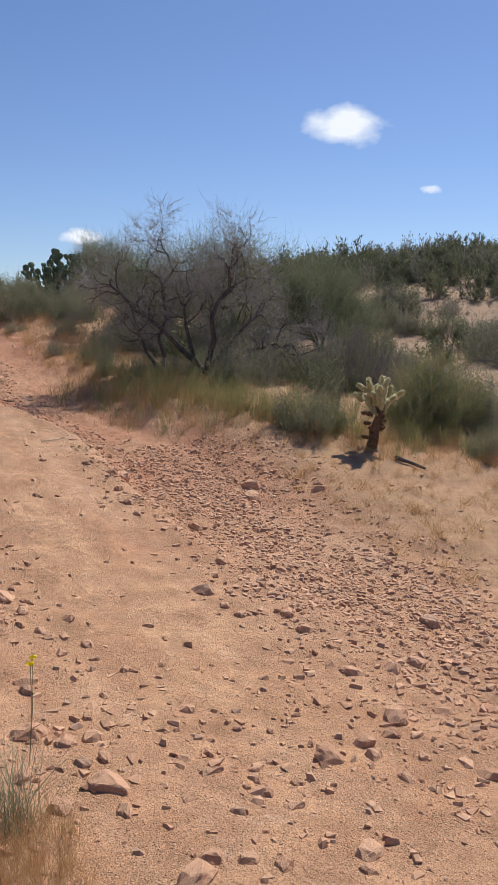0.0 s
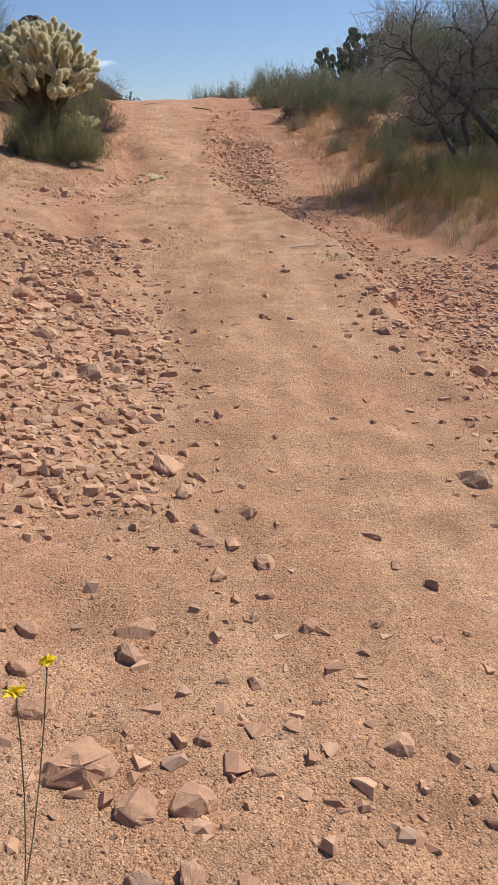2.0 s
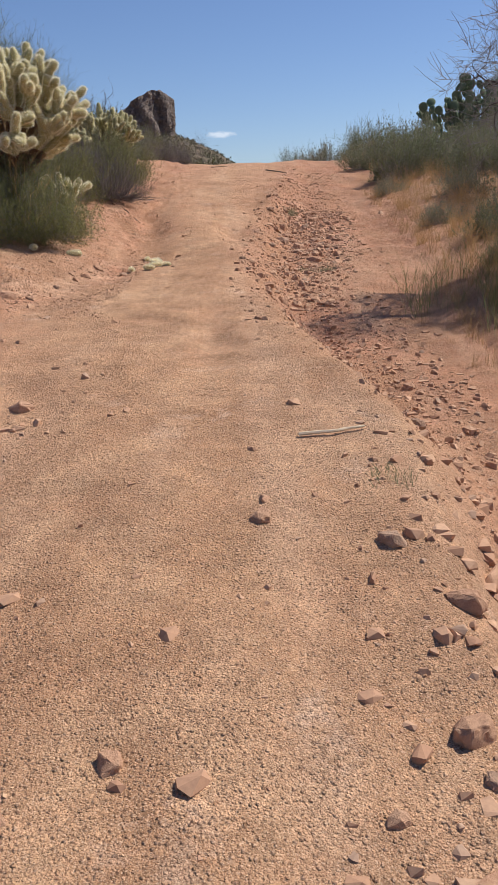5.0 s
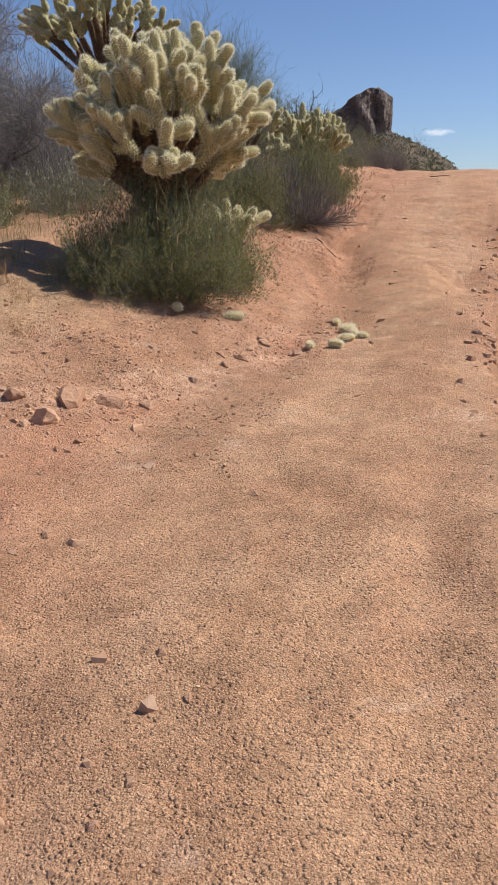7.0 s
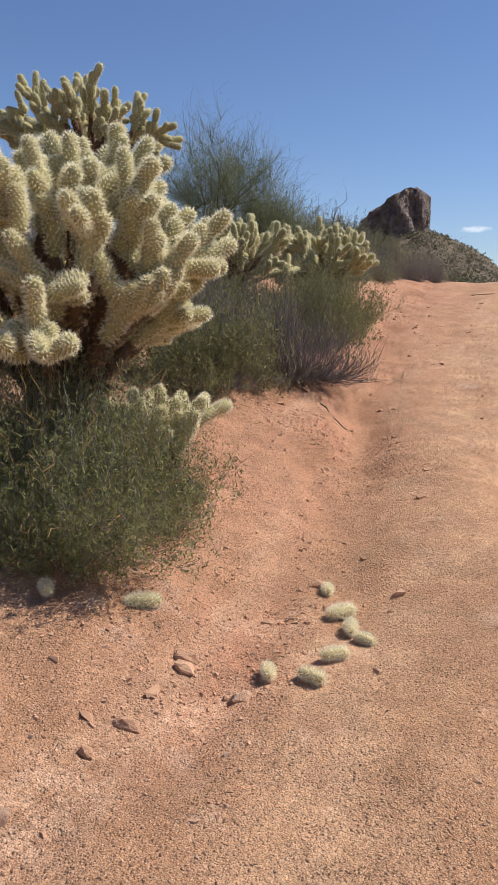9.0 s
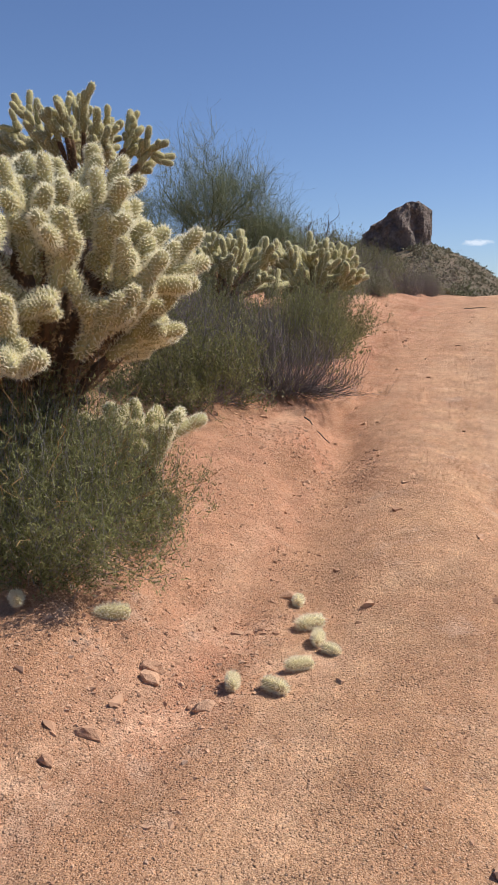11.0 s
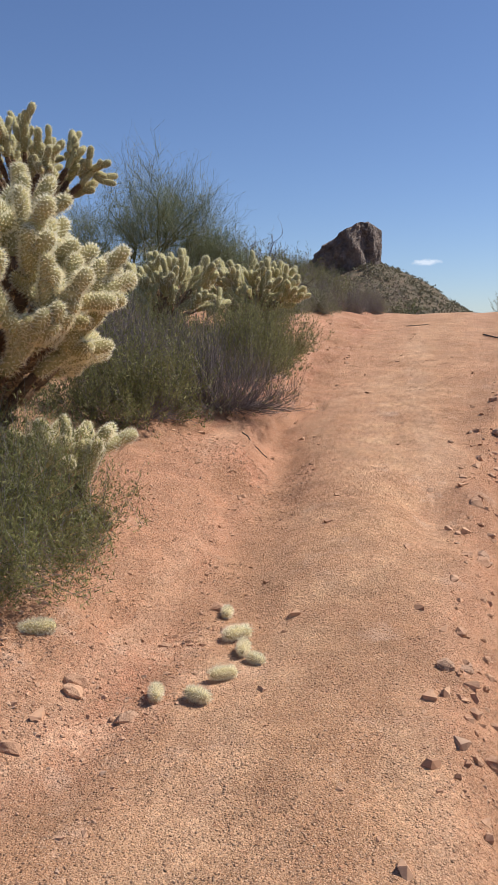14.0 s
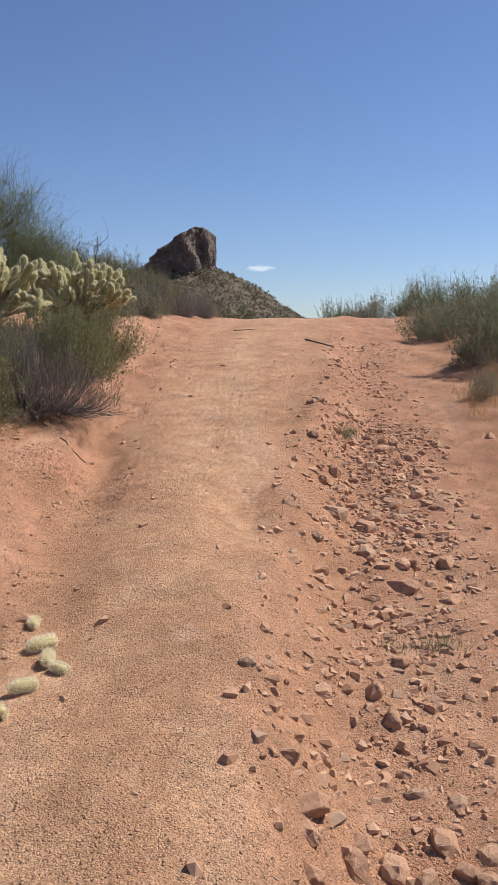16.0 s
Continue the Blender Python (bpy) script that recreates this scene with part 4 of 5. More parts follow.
def stony(x, y):
    """How thickly stones lie at places given as arrays."""
    ridge, left = P_RIDGE(y), P_LEFT(y)
    patch = 0.35 + 1.3 * np.clip(0.5 + fbm(x, y, 0.9, 71), 0, 2)
    low = np.exp(-((x - ridge - 1.1) / 0.95) ** 2)
    high = np.exp(-((x - ridge - 0.55) / 0.42) ** 2) * np.where(y < 18.8, 1.0, 0.4)
    band = np.where(y < 10, low, high)
    bl = np.exp(-((x - left + 0.25) / 0.6) ** 2) * np.where((y > 4.5) & (y < 9.6), 1.0, 0.04)
    start = np.where((x > -0.5) & (x < 3.8), 0.26 * np.exp(-((y - 2.6) / 1.7) ** 2), 0)
    return np.minimum(1.0, np.maximum.reduce([band, bl, start, np.where(y < 10, 0.008, 0.004)]) * patch)


def strewn(count, box, even=0.0):
    got = np.zeros((0, 2))
    while len(got) < count:
        p = np.stack([rng.uniform(box[0], box[1], 40000), rng.uniform(box[2], box[3], 40000)], 1)
        got = np.concatenate([got, p[rng.uniform(size=40000) < even * np.clip(0.45 + 1.5 * fbm(p[:, 0], p[:, 1], 0.7, 73), 0, 1) + stony(p[:, 0], p[:, 1])]])
    return got[:count]


def stone_field(name, label, count, lo, hi, box, even=False, power=1.8, tall=1.05):
    kinds = []
    for _ in range(6):
        bm = hull(6 if hi < 0.02 else 16 if hi > 0.09 else 11, 0.7)
        bm.verts.index_update()
        bmesh.ops.triangulate(bm, faces=bm.faces[:])
        kinds.append((np.array([v.co[:] for v in bm.verts]), np.array([[v.index for v in f.verts] for f in bm.faces])))
        bm.free()
    xy = strewn(count, box, even)
    z = ground(xy[:, 0], xy[:, 1])
    n = len(xy)
    kind, size, a = rng.integers(0, 6, n), lo * (hi / lo) ** (rng.uniform(size=n) ** power), rng.uniform(0, 6.28, n)
    vs, fs, base = [], [], 0
    for k, (v, f) in enumerate(kinds):
        pick = kind == k
        w = v[None] * size[pick, None, None] * rng.uniform(0.7, 1.2, (pick.sum(), 1, 3))
        c, q = np.cos(a[pick])[:, None], np.sin(a[pick])[:, None]
        w = np.stack([w[..., 0] * c - w[..., 1] * q + xy[pick, 0, None], w[..., 0] * q + w[..., 1] * c + xy[pick, 1, None], w[..., 2] * tall + (z[pick] - size[pick] * 0.03)[:, None]], -1)
        vs.append(w.reshape(-1, 3))
        fs.append((f[None] + (np.arange(pick.sum()) * len(v))[:, None, None] + base).reshape(-1, 3))
        base += len(vs[-1])
    me = mesh_np(name, np.concatenate(vs), np.concatenate(fs))
    me.materials.append(M_GRIT if hi < 0.02 else M_STONE)
    return tagged(new(name, me), label, "stones", kind="stuff")


START_ROCKS = [(1.63, 2.03, 0.09), (1.7, 2.13, 0.12), (1.01, 2.16, 0.15), (1.35, 2.16, 0.09), (1.24, 2.22, 0.08), (1.12, 2.27, 0.1), (2.59, 2.43, 0.13), (1.61, 2.52, 0.09), (1.36, 2.52, 0.06), (2.22, 2.54, 0.08), (1.55, 2.63, 0.07), (2.43, 2.67, 0.07), (0.96, 2.68, 0.09), (1.22, 2.68, 0.07), (1.6, 2.68, 0.06), (1.49, 2.69, 0.05), (1.74, 2.69, 0.07), (1.56, 2.76, 0.06), (2.22, 2.76, 0.11), (0.74, 2.8, 0.11), (2.0, 2.8, 0.17), (1.61, 2.84, 0.05), (1.41, 2.86, 0.09), (0.97, 2.88, 0.17), (2.24, 2.89, 0.13), (2.45, 2.94, 0.11), (1.36, 3.03, 0.07), (0.65, 3.04, 0.13), (0.91, 3.08, 0.09), (1.02, 3.09, 0.07)]
VERGE_ROCKS = [(2.95, 3.1, 0.12), (2.62, 3.11, 0.19), (1.88, 3.16, 0.05), (1.45, 3.19, 0.04), (1.74, 3.24, 0.05), (0.9, 3.3, 0.11), (1.03, 3.31, 0.12), (1.21, 3.41, 0.05), (0.75, 3.44, 0.24), (1.58, 3.49, 0.1), (1.07, 3.54, 0.07), (0.63, 3.64, 0.1), (0.96, 3.66, 0.04), (3.06, 3.68, 0.15), (2.75, 3.69, 0.14), (3.32, 3.77, 0.14), (1.24, 3.78, 0.06), (2.68, 3.81, 0.09), (0.58, 3.83, 0.11), (1.59, 3.9, 0.06), (0.88, 3.91, 0.1), (1.98, 4.01, 0.05), (0.9, 4.02, 0.13), (1.45, 4.04, 0.07), (0.57, 4.04, 0.09), (1.68, 4.06, 0.07), (1.34, 4.24, 0.07), (2.81, 4.3, 0.12), (3.96, 4.33, 0.18), (1.18, 4.39, 0.09), (1.37, 4.46, 0.11), (1.17, 4.59, 0.07)]
LEDGE_ROCKS = [(2.85, 4.6, 0.13), (4.52, 4.6, 0.11), (1.84, 4.67, 0.07), (1.15, 4.69, 0.09), (2.54, 4.69, 0.13), (1.05, 4.79, 0.08), (1.35, 4.8, 0.1), (1.24, 4.83, 0.05), (2.49, 4.86, 0.1), (2.96, 4.96, 0.11), (1.1, 4.97, 0.1), (1.36, 5.04, 0.06), (1.14, 5.07, 0.06), (2.43, 5.12, 0.16), (1.15, 5.14, 0.06), (1.05, 5.21, 0.16), (1.51, 5.22, 0.04), (1.13, 5.36, 0.08), (0.76, 5.69, 0.12), (1.26, 5.69, 0.04), (1.01, 5.75, 0.09), (1.94, 5.81, 0.05), (1.14, 5.9, 0.06), (0.76, 5.97, 0.08), (1.05, 6.18, 0.08)]
TRACK_ROCKS = [(0.49, 6.2, 0.12), (0.92, 6.27, 0.1), (3.69, 6.31, 0.14), (0.62, 6.35, 0.2), (0.96, 6.45, 0.1), (0.79, 6.51, 0.1), (0.44, 6.51, 0.13), (0.56, 6.7, 0.14), (0.37, 6.72, 0.16), (2.03, 6.74, 0.04), (2.73, 6.75, 0.08), (2.59, 6.8, 0.11), (1.13, 6.95, 0.06), (0.91, 6.97, 0.09), (2.6, 7.1, 0.12), (0.83, 7.17, 0.18), (1.59, 7.24, 0.06), (0.49, 7.26, 0.18), (2.43, 7.27, 0.06), (0.29, 7.35, 0.19), (2.67, 7.37, 0.08), (1.8, 7.41, 0.08), (0.7, 7.44, 0.11), (0.16, 7.5, 0.2), (5.06, 7.52, 0.16), (2.66, 7.54, 0.12), (0.62, 7.56, 0.13), (0.49, 7.72, 0.17), (5.2, 7.73, 0.19), (0.72, 7.79, 0.15), (4.34, 7.83, 0.23), (0.16, 7.92, 0.16)]
TRACK_FAR_ROCKS = [(2.77, 8.08, 0.13), (4.58, 8.21, 0.26), (0.52, 8.31, 0.15), (0.99, 8.37, 0.06), (2.61, 8.42, 0.1), (2.99, 8.43, 0.24), (0.79, 8.48, 0.09), (2.15, 8.54, 0.08), (0.1, 8.6, 0.16), (2.17, 8.66, 0.06), (-0.12, 8.97, 0.15)]
MOUND_ROCKS = [(0.56, 9.16, 0.13), (0.22, 9.19, 0.2), (0.98, 9.19, 0.13), (0.36, 9.33, 0.13), (1.0, 9.59, 0.14), (-0.01, 10.78, 0.13), (3.13, 10.98, 0.1)]
GULLY_ROCKS = [(2.24, 12.88, 0.09), (2.33, 12.9, 0.07), (2.48, 13.01, 0.09), (2.24, 13.06, 0.09), (2.39, 13.07, 0.12), (2.8, 13.08, 0.1), (2.61, 13.09, 0.1), (2.51, 13.12, 0.12), (2.72, 13.13, 0.1), (2.24, 13.17, 0.13), (2.41, 13.18, 0.1), (2.82, 13.19, 0.09), (2.68, 13.25, 0.14), (2.13, 13.3, 0.05), (2.18, 13.34, 0.09)]
WASH_ROCKS = [(2.28, 13.42, 0.05), (2.76, 13.42, 0.08), (2.63, 13.47, 0.08), (2.21, 13.5, 0.06), (2.31, 13.51, 0.07), (2.61, 13.61, 0.07), (2.02, 13.78, 0.08), (2.1, 13.82, 0.06), (2.6, 13.87, 0.09), (2.31, 13.88, 0.09), (2.19, 13.89, 0.05), (2.18, 14.01, 0.05), (2.42, 14.03, 0.09), (2.54, 14.04, 0.15), (2.94, 14.07, 0.07), (2.83, 14.08, 0.06), (2.08, 14.08, 0.07), (2.68, 14.27, 0.08), (2.79, 14.53, 0.09)]
UPPER_ROCKS = [(2.77, 14.72, 0.1), (2.63, 15.01, 0.09), (2.19, 15.12, 0.09), (2.8, 15.13, 0.18), (2.34, 15.13, 0.11), (2.19, 15.26, 0.1), (2.35, 15.27, 0.11), (2.56, 15.32, 0.09), (2.65, 15.59, 0.14), (2.34, 15.63, 0.1), (2.83, 15.95, 0.09), (2.39, 15.96, 0.11), (2.47, 16.2, 0.16), (2.74, 16.27, 0.12), (3.45, 16.31, 0.08), (2.42, 16.81, 0.15), (2.55, 16.81, 0.14), (3.27, 16.81, 0.12), (3.23, 17.27, 0.14), (4.03, 18.28, 0.16)]
BANK_ROCKS = [(1.22, 11.09, 0.05), (0.62, 10.64, 0.06), (1.23, 10.12, 0.04), (1.34, 9.99, 0.03), (0.13, 11.53, 0.16), (0.11, 11.84, 0.17), (0.43, 12.06, 0.12), (0.27, 11.95, 0.13), (-0.1, 11.7, 0.13), (0.4, 12.12, 0.06), (0.08, 11.47, 0.07), (0.51, 12.5, 0.06), (0.6, 12.81, 0.07), (0.66, 12.96, 0.05), (0.7, 13.37, 0.09), (1.01, 14.24, 0.11), (0.35, 11.89, 0.04), (1.3, 9.72, 0.03), (1.27, 9.6, 0.03)]
FLAT_ROCKS = [(0.71, 13.33, 0.11), (0.66, 12.96, 0.08), (0.94, 13.27, 0.09), (1.08, 14.03, 0.05)]
for spot in START_ROCKS + VERGE_ROCKS + LEDGE_ROCKS + TRACK_ROCKS + TRACK_FAR_ROCKS + MOUND_ROCKS + GULLY_ROCKS + WASH_ROCKS + UPPER_ROCKS + BANK_ROCKS + FLAT_ROCKS:
    rock(*spot)
for x, y in strewn(24, (-1, 5.5, 2.2, 10)):
    rock(x, y, 0.06 * (0.17 / 0.06) ** (rng.uniform() ** 2.2))
for _ in range(60):
    y = rng.uniform(15.0, 18.8)
    rock(float(P_RIDGE(y)) + 0.5 + rng.normal() * 0.27, y, rng.uniform(0.06, 0.15))
stone_field("stones", "loose angular stones scattered along the rutted track", 18000, 0.016, 0.085, (-1.5, 6, 1.5, 24))
stone_field("gravel", "fine crumbly granite gravel on the track", 20000, 0.006, 0.018, (-0.6, 4.2, 2.2, 15.5), 0.4)
stone_field("grit", "loose granite grit over the dirt", 62000, 0.005, 0.013, (-0.3, 3.4, 2.4, 15.5), 0.7)
stone_field("upper_grit", "coarse reddish granite grit on the climbing track", 30000, 0.008, 0.018, (-0.2, 4.2, 14.8, 21.0), 0.6)
stone_field("ledge_stones", "flat weathered stones packed in the stony verge", 1900, 0.03, 0.12, (-1.2, 1.1, 4.8, 9.4), 0.0, 1.3, 0.9)
stone_field("flat_stones", "small stones strewn over the sandy flat beside the wash", 900, 0.02, 0.07, (3.6, 8.5, 4.2, 8.2), 0.25, 1.5, 0.85)
stone_field("verge_stones", "small stones on the sandy verge below the shrubs", 500, 0.015, 0.06, (-3.0, 0.4, 9.6, 13.6), 0.5, 1.6, 0.9)
stone_field("gully_stones", "angular stones washed down the gully", 800, 0.03, 0.10, (2.0, 3.7, 14.6, 19.0), 0.0, 1.4, 0.95)
stone_field("wash_stones", "flat brown stones lying in the washed-out band", 3200, 0.03, 0.10, (2.4, 6.0, 2.6, 9.5), 0.0, 1.4, 0.85)


# ---- distance ----
def butte():
    bx, by = -31.0, 256.0
    xs, ys = np.linspace(-190, 95, 260), np.linspace(-60, 60, 90)
    X, Y = np.meshgrid(xs, ys)
    slope = 0.26 + 0.26 * step(X, -32, 6)
    r = np.hypot(np.where(X > 6, X - 6, np.where(X < -6, X + 6, 0)), Y * 0.8)
    Z = 26.0 - (slope + 0.12) * r + 0.0024 * np.minimum(r, 60) ** 2 + 2.5 * fbm(X, Y, 12, 91, 4)
    Z = np.maximum(Z, -8)
    Z = Z - 30 * step(-X, 120, 188) - 30 * step(X, 70, 95)
    i = np.arange(X.size).reshape(X.shape)
    F = np.stack([i[:-1, :-1], i[:-1, 1:], i[1:, 1:], i[1:, :-1]], -1).reshape(-1, 4)
    g = Graph("brushy_slope", 0.95)
    a = g.mix(g.ramp(g.noise(0.5, 6, 0.7), 0.4, 0.62), (0.17, 0.125, 0.085), (0.105, 0.092, 0.062))
    hill = tagged(new("far_hill", mesh_np("far_hill", np.stack([X, Y, Z], -1).reshape(-1, 3), F)), "brush-covered brown green hill below the rock outcrop", "hill", kind="structure")
    hill.location = (bx, by, 0)
    hill.data.materials.append(g.done(a, g.bump(g.noise(0.8, 6), 1.0, 1.0)))
    n = 7500
    qx, qy = rng.uniform(-110, 70, n), rng.uniform(-58, 8, n)
    i = np.clip(np.searchsorted(xs, qx), 0, len(xs) - 1)
    k = np.clip(np.searchsorted(ys, qy), 0, len(ys) - 1)
    c = np.stack([qx, qy, Z[k, i] + 0.1], 1)
    m = 9
    at = np.repeat(c, m, 0) + rng.normal(size=(n * m, 3)) * [0.4, 0.4, 0.2]
    lv, lf = leaves(at, unit(rng.normal(size=(n * m, 3)) + [0, 0, 0.9]), 0.6, 0.4)
    brush = mesh_np("far_brush", lv, lf)
    brush.materials.append(M_LEAF_FAR)
    tagged(new("far_brush", brush), "sparse dark brush dotted over the far hill", "brush", kind="stuff").location = (bx, by, 0)
    ang = np.linspace(0, 2 * np.pi, 96, endpoint=False)
    hs = np.linspace(0, 1, 26)
    A, H = np.meshgrid(ang, hs)
    top = 14.0 + 0.58 * np.clip(np.cos(A) * 11, -14, 5) - 0.35 * np.clip(np.cos(A) * 11 - 6, 0, 6)
    rad = 1 - 0.05 * H - 0.07 * H ** 6 + 0.10 * fbm(A * 9, H * 9, 1.0, 99, 3) + 0.24 * fbm(np.cos(A) * 6 + H * 2.6, np.sin(A) * 6 + H * 2.2, 1.8, 95, 5) + 0.06 * fbm(A * 12, H * 3, 1.0, 97)
    PX = np.cos(A) * 11.5 * rad
    PX = np.where(PX > 9, 9 + (PX - 9) * 0.55, PX)
    PY = np.sin(A) * 12 * rad
    PZ = 17.0 + H * (top + 1.2 * fbm(PX, PY, 4, 98))
    j = np.arange(A.size).reshape(A.shape)
    n = len(ang)
    F = np.stack([j[:-1], np.roll(j, -1, 1)[:-1], np.roll(j, -1, 1)[1:], j[1:]], -1).reshape(-1, 4)
    V = np.stack([PX, PY, PZ], -1).reshape(-1, 3)
    rings = [V]
    base = len(V)
    last = j[-1]
    FF = [F]
    for k, s in enumerate((0.75, 0.5, 0.25, 0.02)):
        q = V[last[0]:last[-1] + 1].copy()
        c = q.mean(0)
        q = c + (q - c) * s
        q[:, 2] = 17.0 + 14.4 + 0.58 * np.clip(q[:, 0], -14, 5) + 1.4 * fbm(q[:, 0], q[:, 1], 4, 98)
        new_i = base + np.arange(n)
        prev = last if k == 0 else new_i - n
        FF.append(np.stack([prev, np.roll(prev, -1), np.roll(new_i, -1), new_i], -1))
        rings.append(q)
        base += n
    g = Graph("dark_cliff", 0.95)
    a = g.mix(g.ramp(g.noise(0.35, 6, 0.75), 0.35, 0.65), (0.115, 0.096, 0.088), (0.29, 0.225, 0.19))
    cl = tagged(new("rock_butte", mesh_np("rock_butte", np.concatenate(rings), np.concatenate(FF))), "dark brown sheer rock butte on the skyline", "rock outcrop", kind="structure")
    cl.location = (bx, by, 0)
    cl.data.materials.append(g.done(a, g.bump(g.noise(0.7, 8, 0.7), 1.0, 2.0)))


butte()


def cloud(az, el, wide, high, seed, thick=1.0):
    """A small far cloud on a backdrop sheet 1800 m away."""
    d = 1800.0
    c = Vector((math.sin(radians(az)) * math.cos(radians(el)), math.cos(radians(az)) * math.cos(radians(el)), math.sin(radians(el)))) * d
    me = mesh_np("cloud", [(-1, -1, 0), (1, -1, 0), (1, 1, 0), (-1, 1, 0)], [(0, 1, 2, 3)])
    ob = tagged(new("cloud", me), "small white fair-weather cloud", "cloud", "clouds", "structure")
    ob.matrix_world = Matrix.Translation(c) @ (-c).to_track_quat("Z", "Y").to_matrix().to_4x4() @ Matrix.Diagonal((d * math.tan(radians(wide)) , d * math.tan(radians(high)), 1, 1))
    g = Graph("cloud_vapour")
    mp = g.t.nodes.new("ShaderNodeMapping")
    mp.inputs["Location"].default_value = (seed, seed * 2, 0)
    mp.inputs["Scale"].default_value = (wide / high * 0.7, 1, 1)
    g.t.links.new(g.at, mp.inputs[0])
    ln = g.t.nodes.new("ShaderNodeVectorMath")
    ln.operation = "LENGTH"
    g.t.links.new(g.at, ln.inputs[0])
    body = g.math("SUBTRACT", g.math("ADD", 0.72, g.math("MULTIPLY", g.math("SUBTRACT", g.noise(1.3, 6, 0.5, mp.outputs[0]), 0.5), 0.9)), ln.outputs["Value"])
    alpha = g.ramp(body, 0.0, 0.45, 0.0, thick)
    em = g.t.nodes.new("ShaderNodeEmission")
    em.inputs[0].default_value, em.inputs[1].default_value = (0.86, 0.91, 1.0, 1), 0.95
    tr = g.t.nodes.new("ShaderNodeBsdfTransparent")
    mx = g.t.nodes.new("ShaderNodeMixShader")
    g.t.links.new(alpha, mx.inputs[0])
    g.t.links.new(tr.outputs[0], mx.inputs[1])
    g.t.links.new(em.outputs[0], mx.inputs[2])
    g.t.links.new(mx.outputs[0], g.t.nodes["Material Output"].inputs[0])
    me.materials.append(g.m)


cloud(35.0, 13.4, 4.3, 1.9, 1.0)
cloud(41.0, 9.3, 1.1, 0.42, 4.0, 0.7)
cloud(17.2, 5.9, 2.4, 0.9, 7.0)
cloud(-2.2, 4.9, 1.5, 0.32, 2.0, 0.6)


# ---- small things ----
def stick(x0, y0, x1, y1, radius, label, material):
    n = 7
    t = np.linspace(0, 1, n)
    px, py = x0 + (x1 - x0) * t + rng.normal(size=n) * 0.007, y0 + (y1 - y0) * t + rng.normal(size=n) * 0.007
    pz = np.polyval(np.polyfit(t, ground(px, py), 1), t) + radius * 0.9 + 0.008
    p = np.stack([px, py, pz], 1)
    r = radius * np.linspace(1, 0.55, n)
    segs = [(p[i], p[i + 1], r[i], r[i + 1]) for i in range(n - 1)]
    v, f = tube_mesh(segs, 6)
    me = mesh_np("stick", v, f)
    me.materials.append(material)
    return tagged(new("stick", me), label, "stick")


stick(2.34, 9.25, 2.63, 9.31, 0.009, "pale dry stick lying on the track edge", M_BARK_PALE)
stick(2.40, 23.3, 2.78, 22.4, 0.013, "dark crooked branch lying beside the rut", M_BARK_DARK)
stick(0.45, 16.72, 0.66, 16.62, 0.006, "thin dark twig fallen in the washed-out bank", M_BARK_DARK)
stick(6.52, 7.94, 6.62, 7.5, 0.03, "short piece of weathered dead wood", M_BARK_DARK)
stick(1.2, 24.6, 1.55, 24.8, 0.008, "thin dark twig on the crest of the track", M_BARK_DARK)


def daisy(x, y):
    """A wiry desert marigold with two yellow heads."""
    ob = thing("desert_marigold", "wiry wildflower with two bright yellow heads", "flower", at=(x, y, gz(x, y)))
    for k, (dx, dy, h) in enumerate(((0.03, 0.05, 0.44), (0.07, 0.18, 0.41))):
        t = np.linspace(0, 1, 5)[:, None]
        p = np.array([dx, dy, h]) * t + np.array([0.03, 0, 0]) * (t * (1 - t))
        v, f = tube_mesh([(p[i], p[i + 1], 0.0017, 0.0014) for i in range(4)], 5)
        st = part("stem", mesh_np("stem", v, f), M_LEAF_OLIVE, ob)
        a = np.arange(13) / 13 * 2 * np.pi
        c = np.repeat(p[-1][None], 13, 0)
        w = np.stack([np.cos(a), np.sin(a), np.full(13, 0.12)], 1)
        pv, pf = leaves(c, unit(w), 0.022, 0.024)
        part("flower_head", mesh_np("flower_head", pv, pf), M_PETAL, st, "yellow daisy-like flower head")
    return ob


daisy(0.69, 3.08)
for x, y, n, h, m, lab in ((0.55, 2.75, 150, 0.30, M_LEAF_SAGE, "pale green grassy tuft at the road edge"), (2.66, 8.85, 60, 0.06, M_LEAF_OLIVE, "tiny green weed on the track"), (2.67, 18.1, 160, 0.14, M_LEAF_SAGE, "low grey green weed among the stones"),
                           (2.68, 14.45, 60, 0.07, M_LEAF_SAGE, "low grey green weed among the stones"), (2.90, 14.48, 110, 0.09, M_LEAF_SAGE, "low grey green weed among the stones"), (5.69, 6.57, 120, 0.14, M_STRAW, "yellowish dry grass tuft")):
    v, f = tuft_mesh("weed", n, h, h * 0.8, 0.0035)
    me = mesh_np("weed", v, f)
    me.materials.append(m)
    ob = tagged(new("weed", me), lab, "weed", kind="stuff")
    ob.location = (x, y, gz(x, y) - 0.01)


def saguaro(x, y, h):
    ob = thing("saguaro", "slim distant saguaro cactus on the skyline", "cactus", "skyline saguaros", at=(x, y, gz(x, y)))
    p = np.linspace(0, h, 6)
    r = np.array([0.16, 0.2, 0.21, 0.2, 0.17, 0.05])
    v, f = tube_mesh([((0, 0, p[i]), (0, 0, p[i + 1]), r[i], r[i + 1]) for i in range(5)], 10)
    part("column", mesh_np("column", v, f), M_PAD, ob)


for x, y, h in ((40.0, 50.0, 2.6), (43.5, 50.5, 3.2), (46.0, 49.0, 2.4)):
    saguaro(x, y, h)


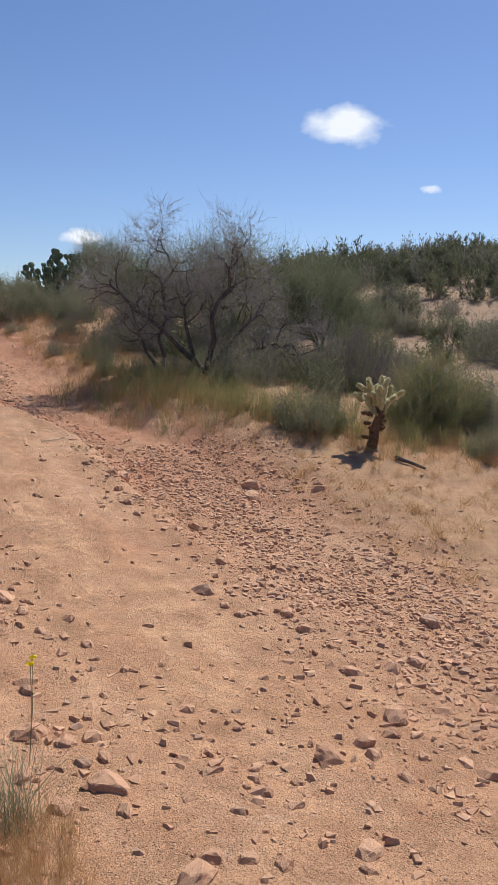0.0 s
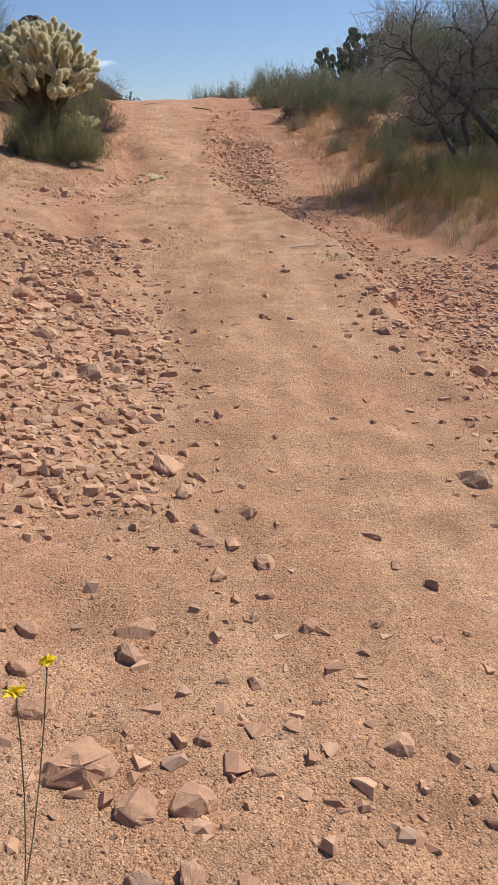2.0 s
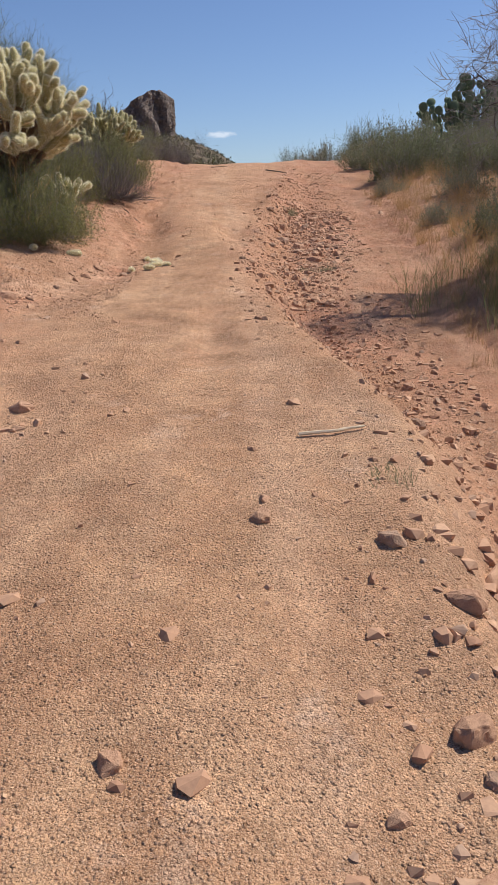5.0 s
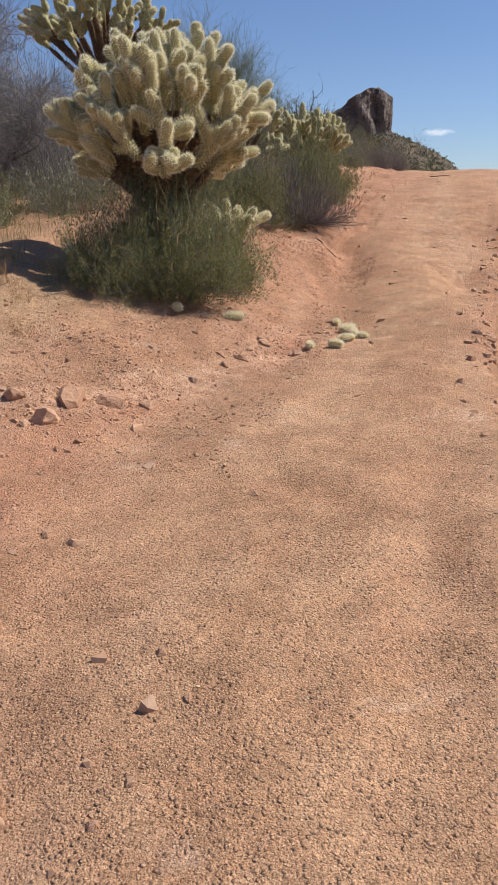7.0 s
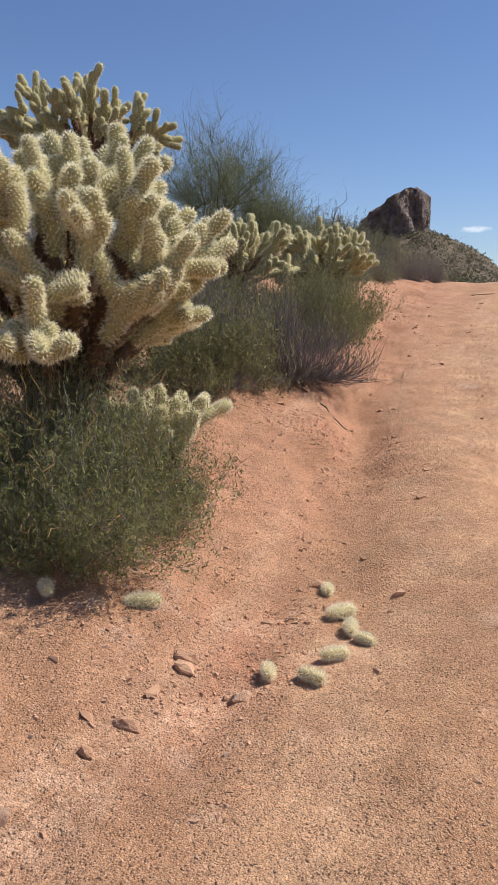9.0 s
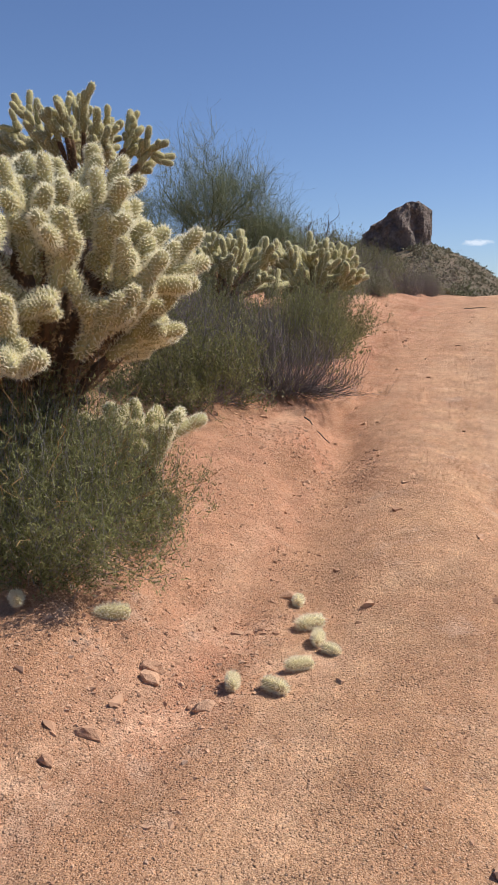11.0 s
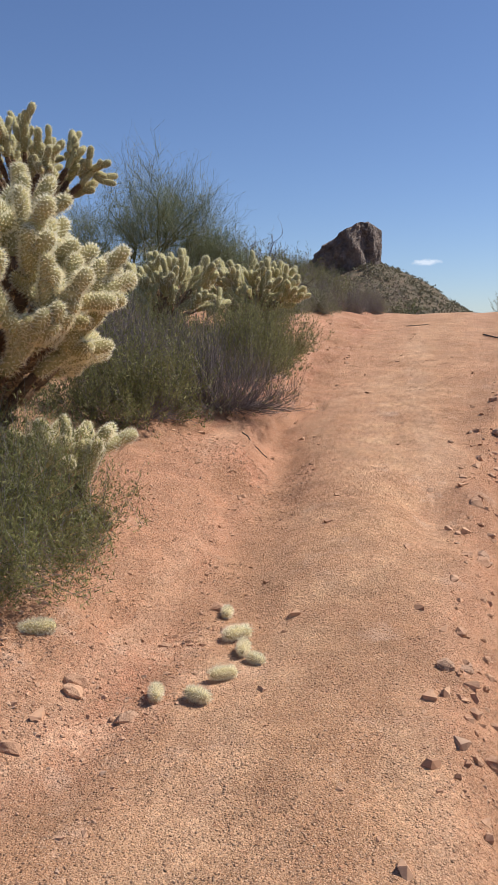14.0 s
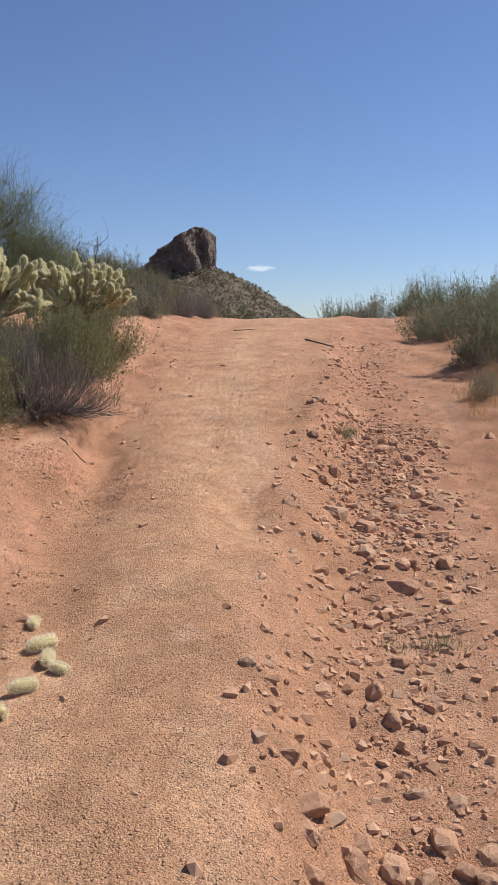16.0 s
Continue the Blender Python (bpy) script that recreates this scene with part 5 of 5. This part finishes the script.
# ---- brush that fills the gully and the slope behind the bare tree ----
for x, y, size, proto in ((5.9, 13.2, 1.0, SAGE), (6.6, 13.6, 1.1, OLIVE), (7.3, 13.1, 1.0, SAGE), (6.2, 14.6, 1.2, FAR[0]), (7.9, 13.6, 1.1, OLIVE), (9.3, 12.7, 1.0, FAR[0]), (10.3, 12.6, 0.9, FAR[1]), (11.3, 12.8, 1.1, FAR[0]),
                          (12.6, 13.4, 1.3, FAR[0]), (11.8, 16.3, 1.5, FAR[0]), (13.2, 16.6, 1.4, FAR[1]), (14.3, 17.5, 1.6, FAR[0]), (15.6, 17.2, 1.4, FAR[1]), (18.0, 18.2, 1.8, FAR[0]), (16.8, 19.2, 1.6, FAR[0])):
    place(proto, x, y, size, rng.uniform(0.75, 1.0))
for k in range(170):
    t = rng.uniform()
    x, y = 14.5 + 11.0 * t + rng.normal() * 1.2, 26.0 - 5.5 * t * rng.uniform(0.4, 1.5) + rng.normal() * 1.8
    place(FAR[0 if k % 4 else 1], x, y, rng.uniform(0.8, 1.9), rng.uniform(0.6, 1.0))
meadow("gully_grass", "tall green and tan grass under the bare tree", spots(190, lambda: (rng.uniform(5.2, 9.5), rng.uniform(11.6, 14.2), rng.uniform(0.4, 0.9))), M_GRASS, 22, 0.45, 0.3)

for x, y, size, proto in ((-0.75, 24.9, 0.75, SAGE), (-0.5, 26.6, 0.6, OLIVE), (-0.25, 27.6, 1.1, TWIGGY), (-0.95, 26.4, 0.9, SAGE), (-1.3, 24.4, 0.8, OLIVE), (0.05, 30.2, 0.8, SAGE)):
    place(proto, x, y, size, rng.uniform(0.75, 1.0))
for x, y, size in ((-3.2, 19.2, 2.0), (-4.2, 19.4, 2.2), (-2.5, 19.6, 1.4)):
    place(TWIGGY, x, y, size, 1.15)
stone_field("crumbs", "small reddish granite crumbs on the washed-out edge", 5200, 0.011, 0.034, (-1.0, 1.1, 11.2, 16.5), 0.4)


# ---- the shrubs furthest up the slope, joined ----
def join_far(prefix, keep, name, label):
    """All but the nearest of one kind become one mesh each of stems and leaves."""
    obs = sorted((o for o in bpy.data.objects if o.parent is None and o.name.split(".")[0] == prefix), key=lambda o: o.location.x ** 2 + o.location.y ** 2)[keep:]
    root = tagged(new(name), label, "shrub", kind="stuff")
    for piece in ("branchwork", "foliage"):
        vs, fs, base, mat = [], [], 0, None
        for o in obs:
            for c in o.children:
                if c.name.split(".")[0] != piece:
                    continue
                me = c.data
                v = np.empty(len(me.vertices) * 3)
                me.vertices.foreach_get("co", v)
                f = np.empty(len(me.loops), int)
                me.loops.foreach_get("vertex_index", f)
                f = f.reshape(-1, len(me.polygons[0].vertices))
                m = np.array(Matrix.LocRotScale(o.location, o.rotation_euler.to_quaternion(), o.scale))
                vs.append(v.reshape(-1, 3) @ m[:3, :3].T + m[:3, 3])
                fs.append(f + base)
                base += len(me.vertices)
                mat = me.materials[0]
        part(piece, mesh_np(name + "_" + piece, np.concatenate(vs), np.concatenate(fs)), mat, root)
    for o in obs:
        for c in list(o.children):
            bpy.data.objects.remove(c)
        bpy.data.objects.remove(o)


join_far("hillside_shrub", 280, "slope_brush", "dark green brush thick on the far slope")
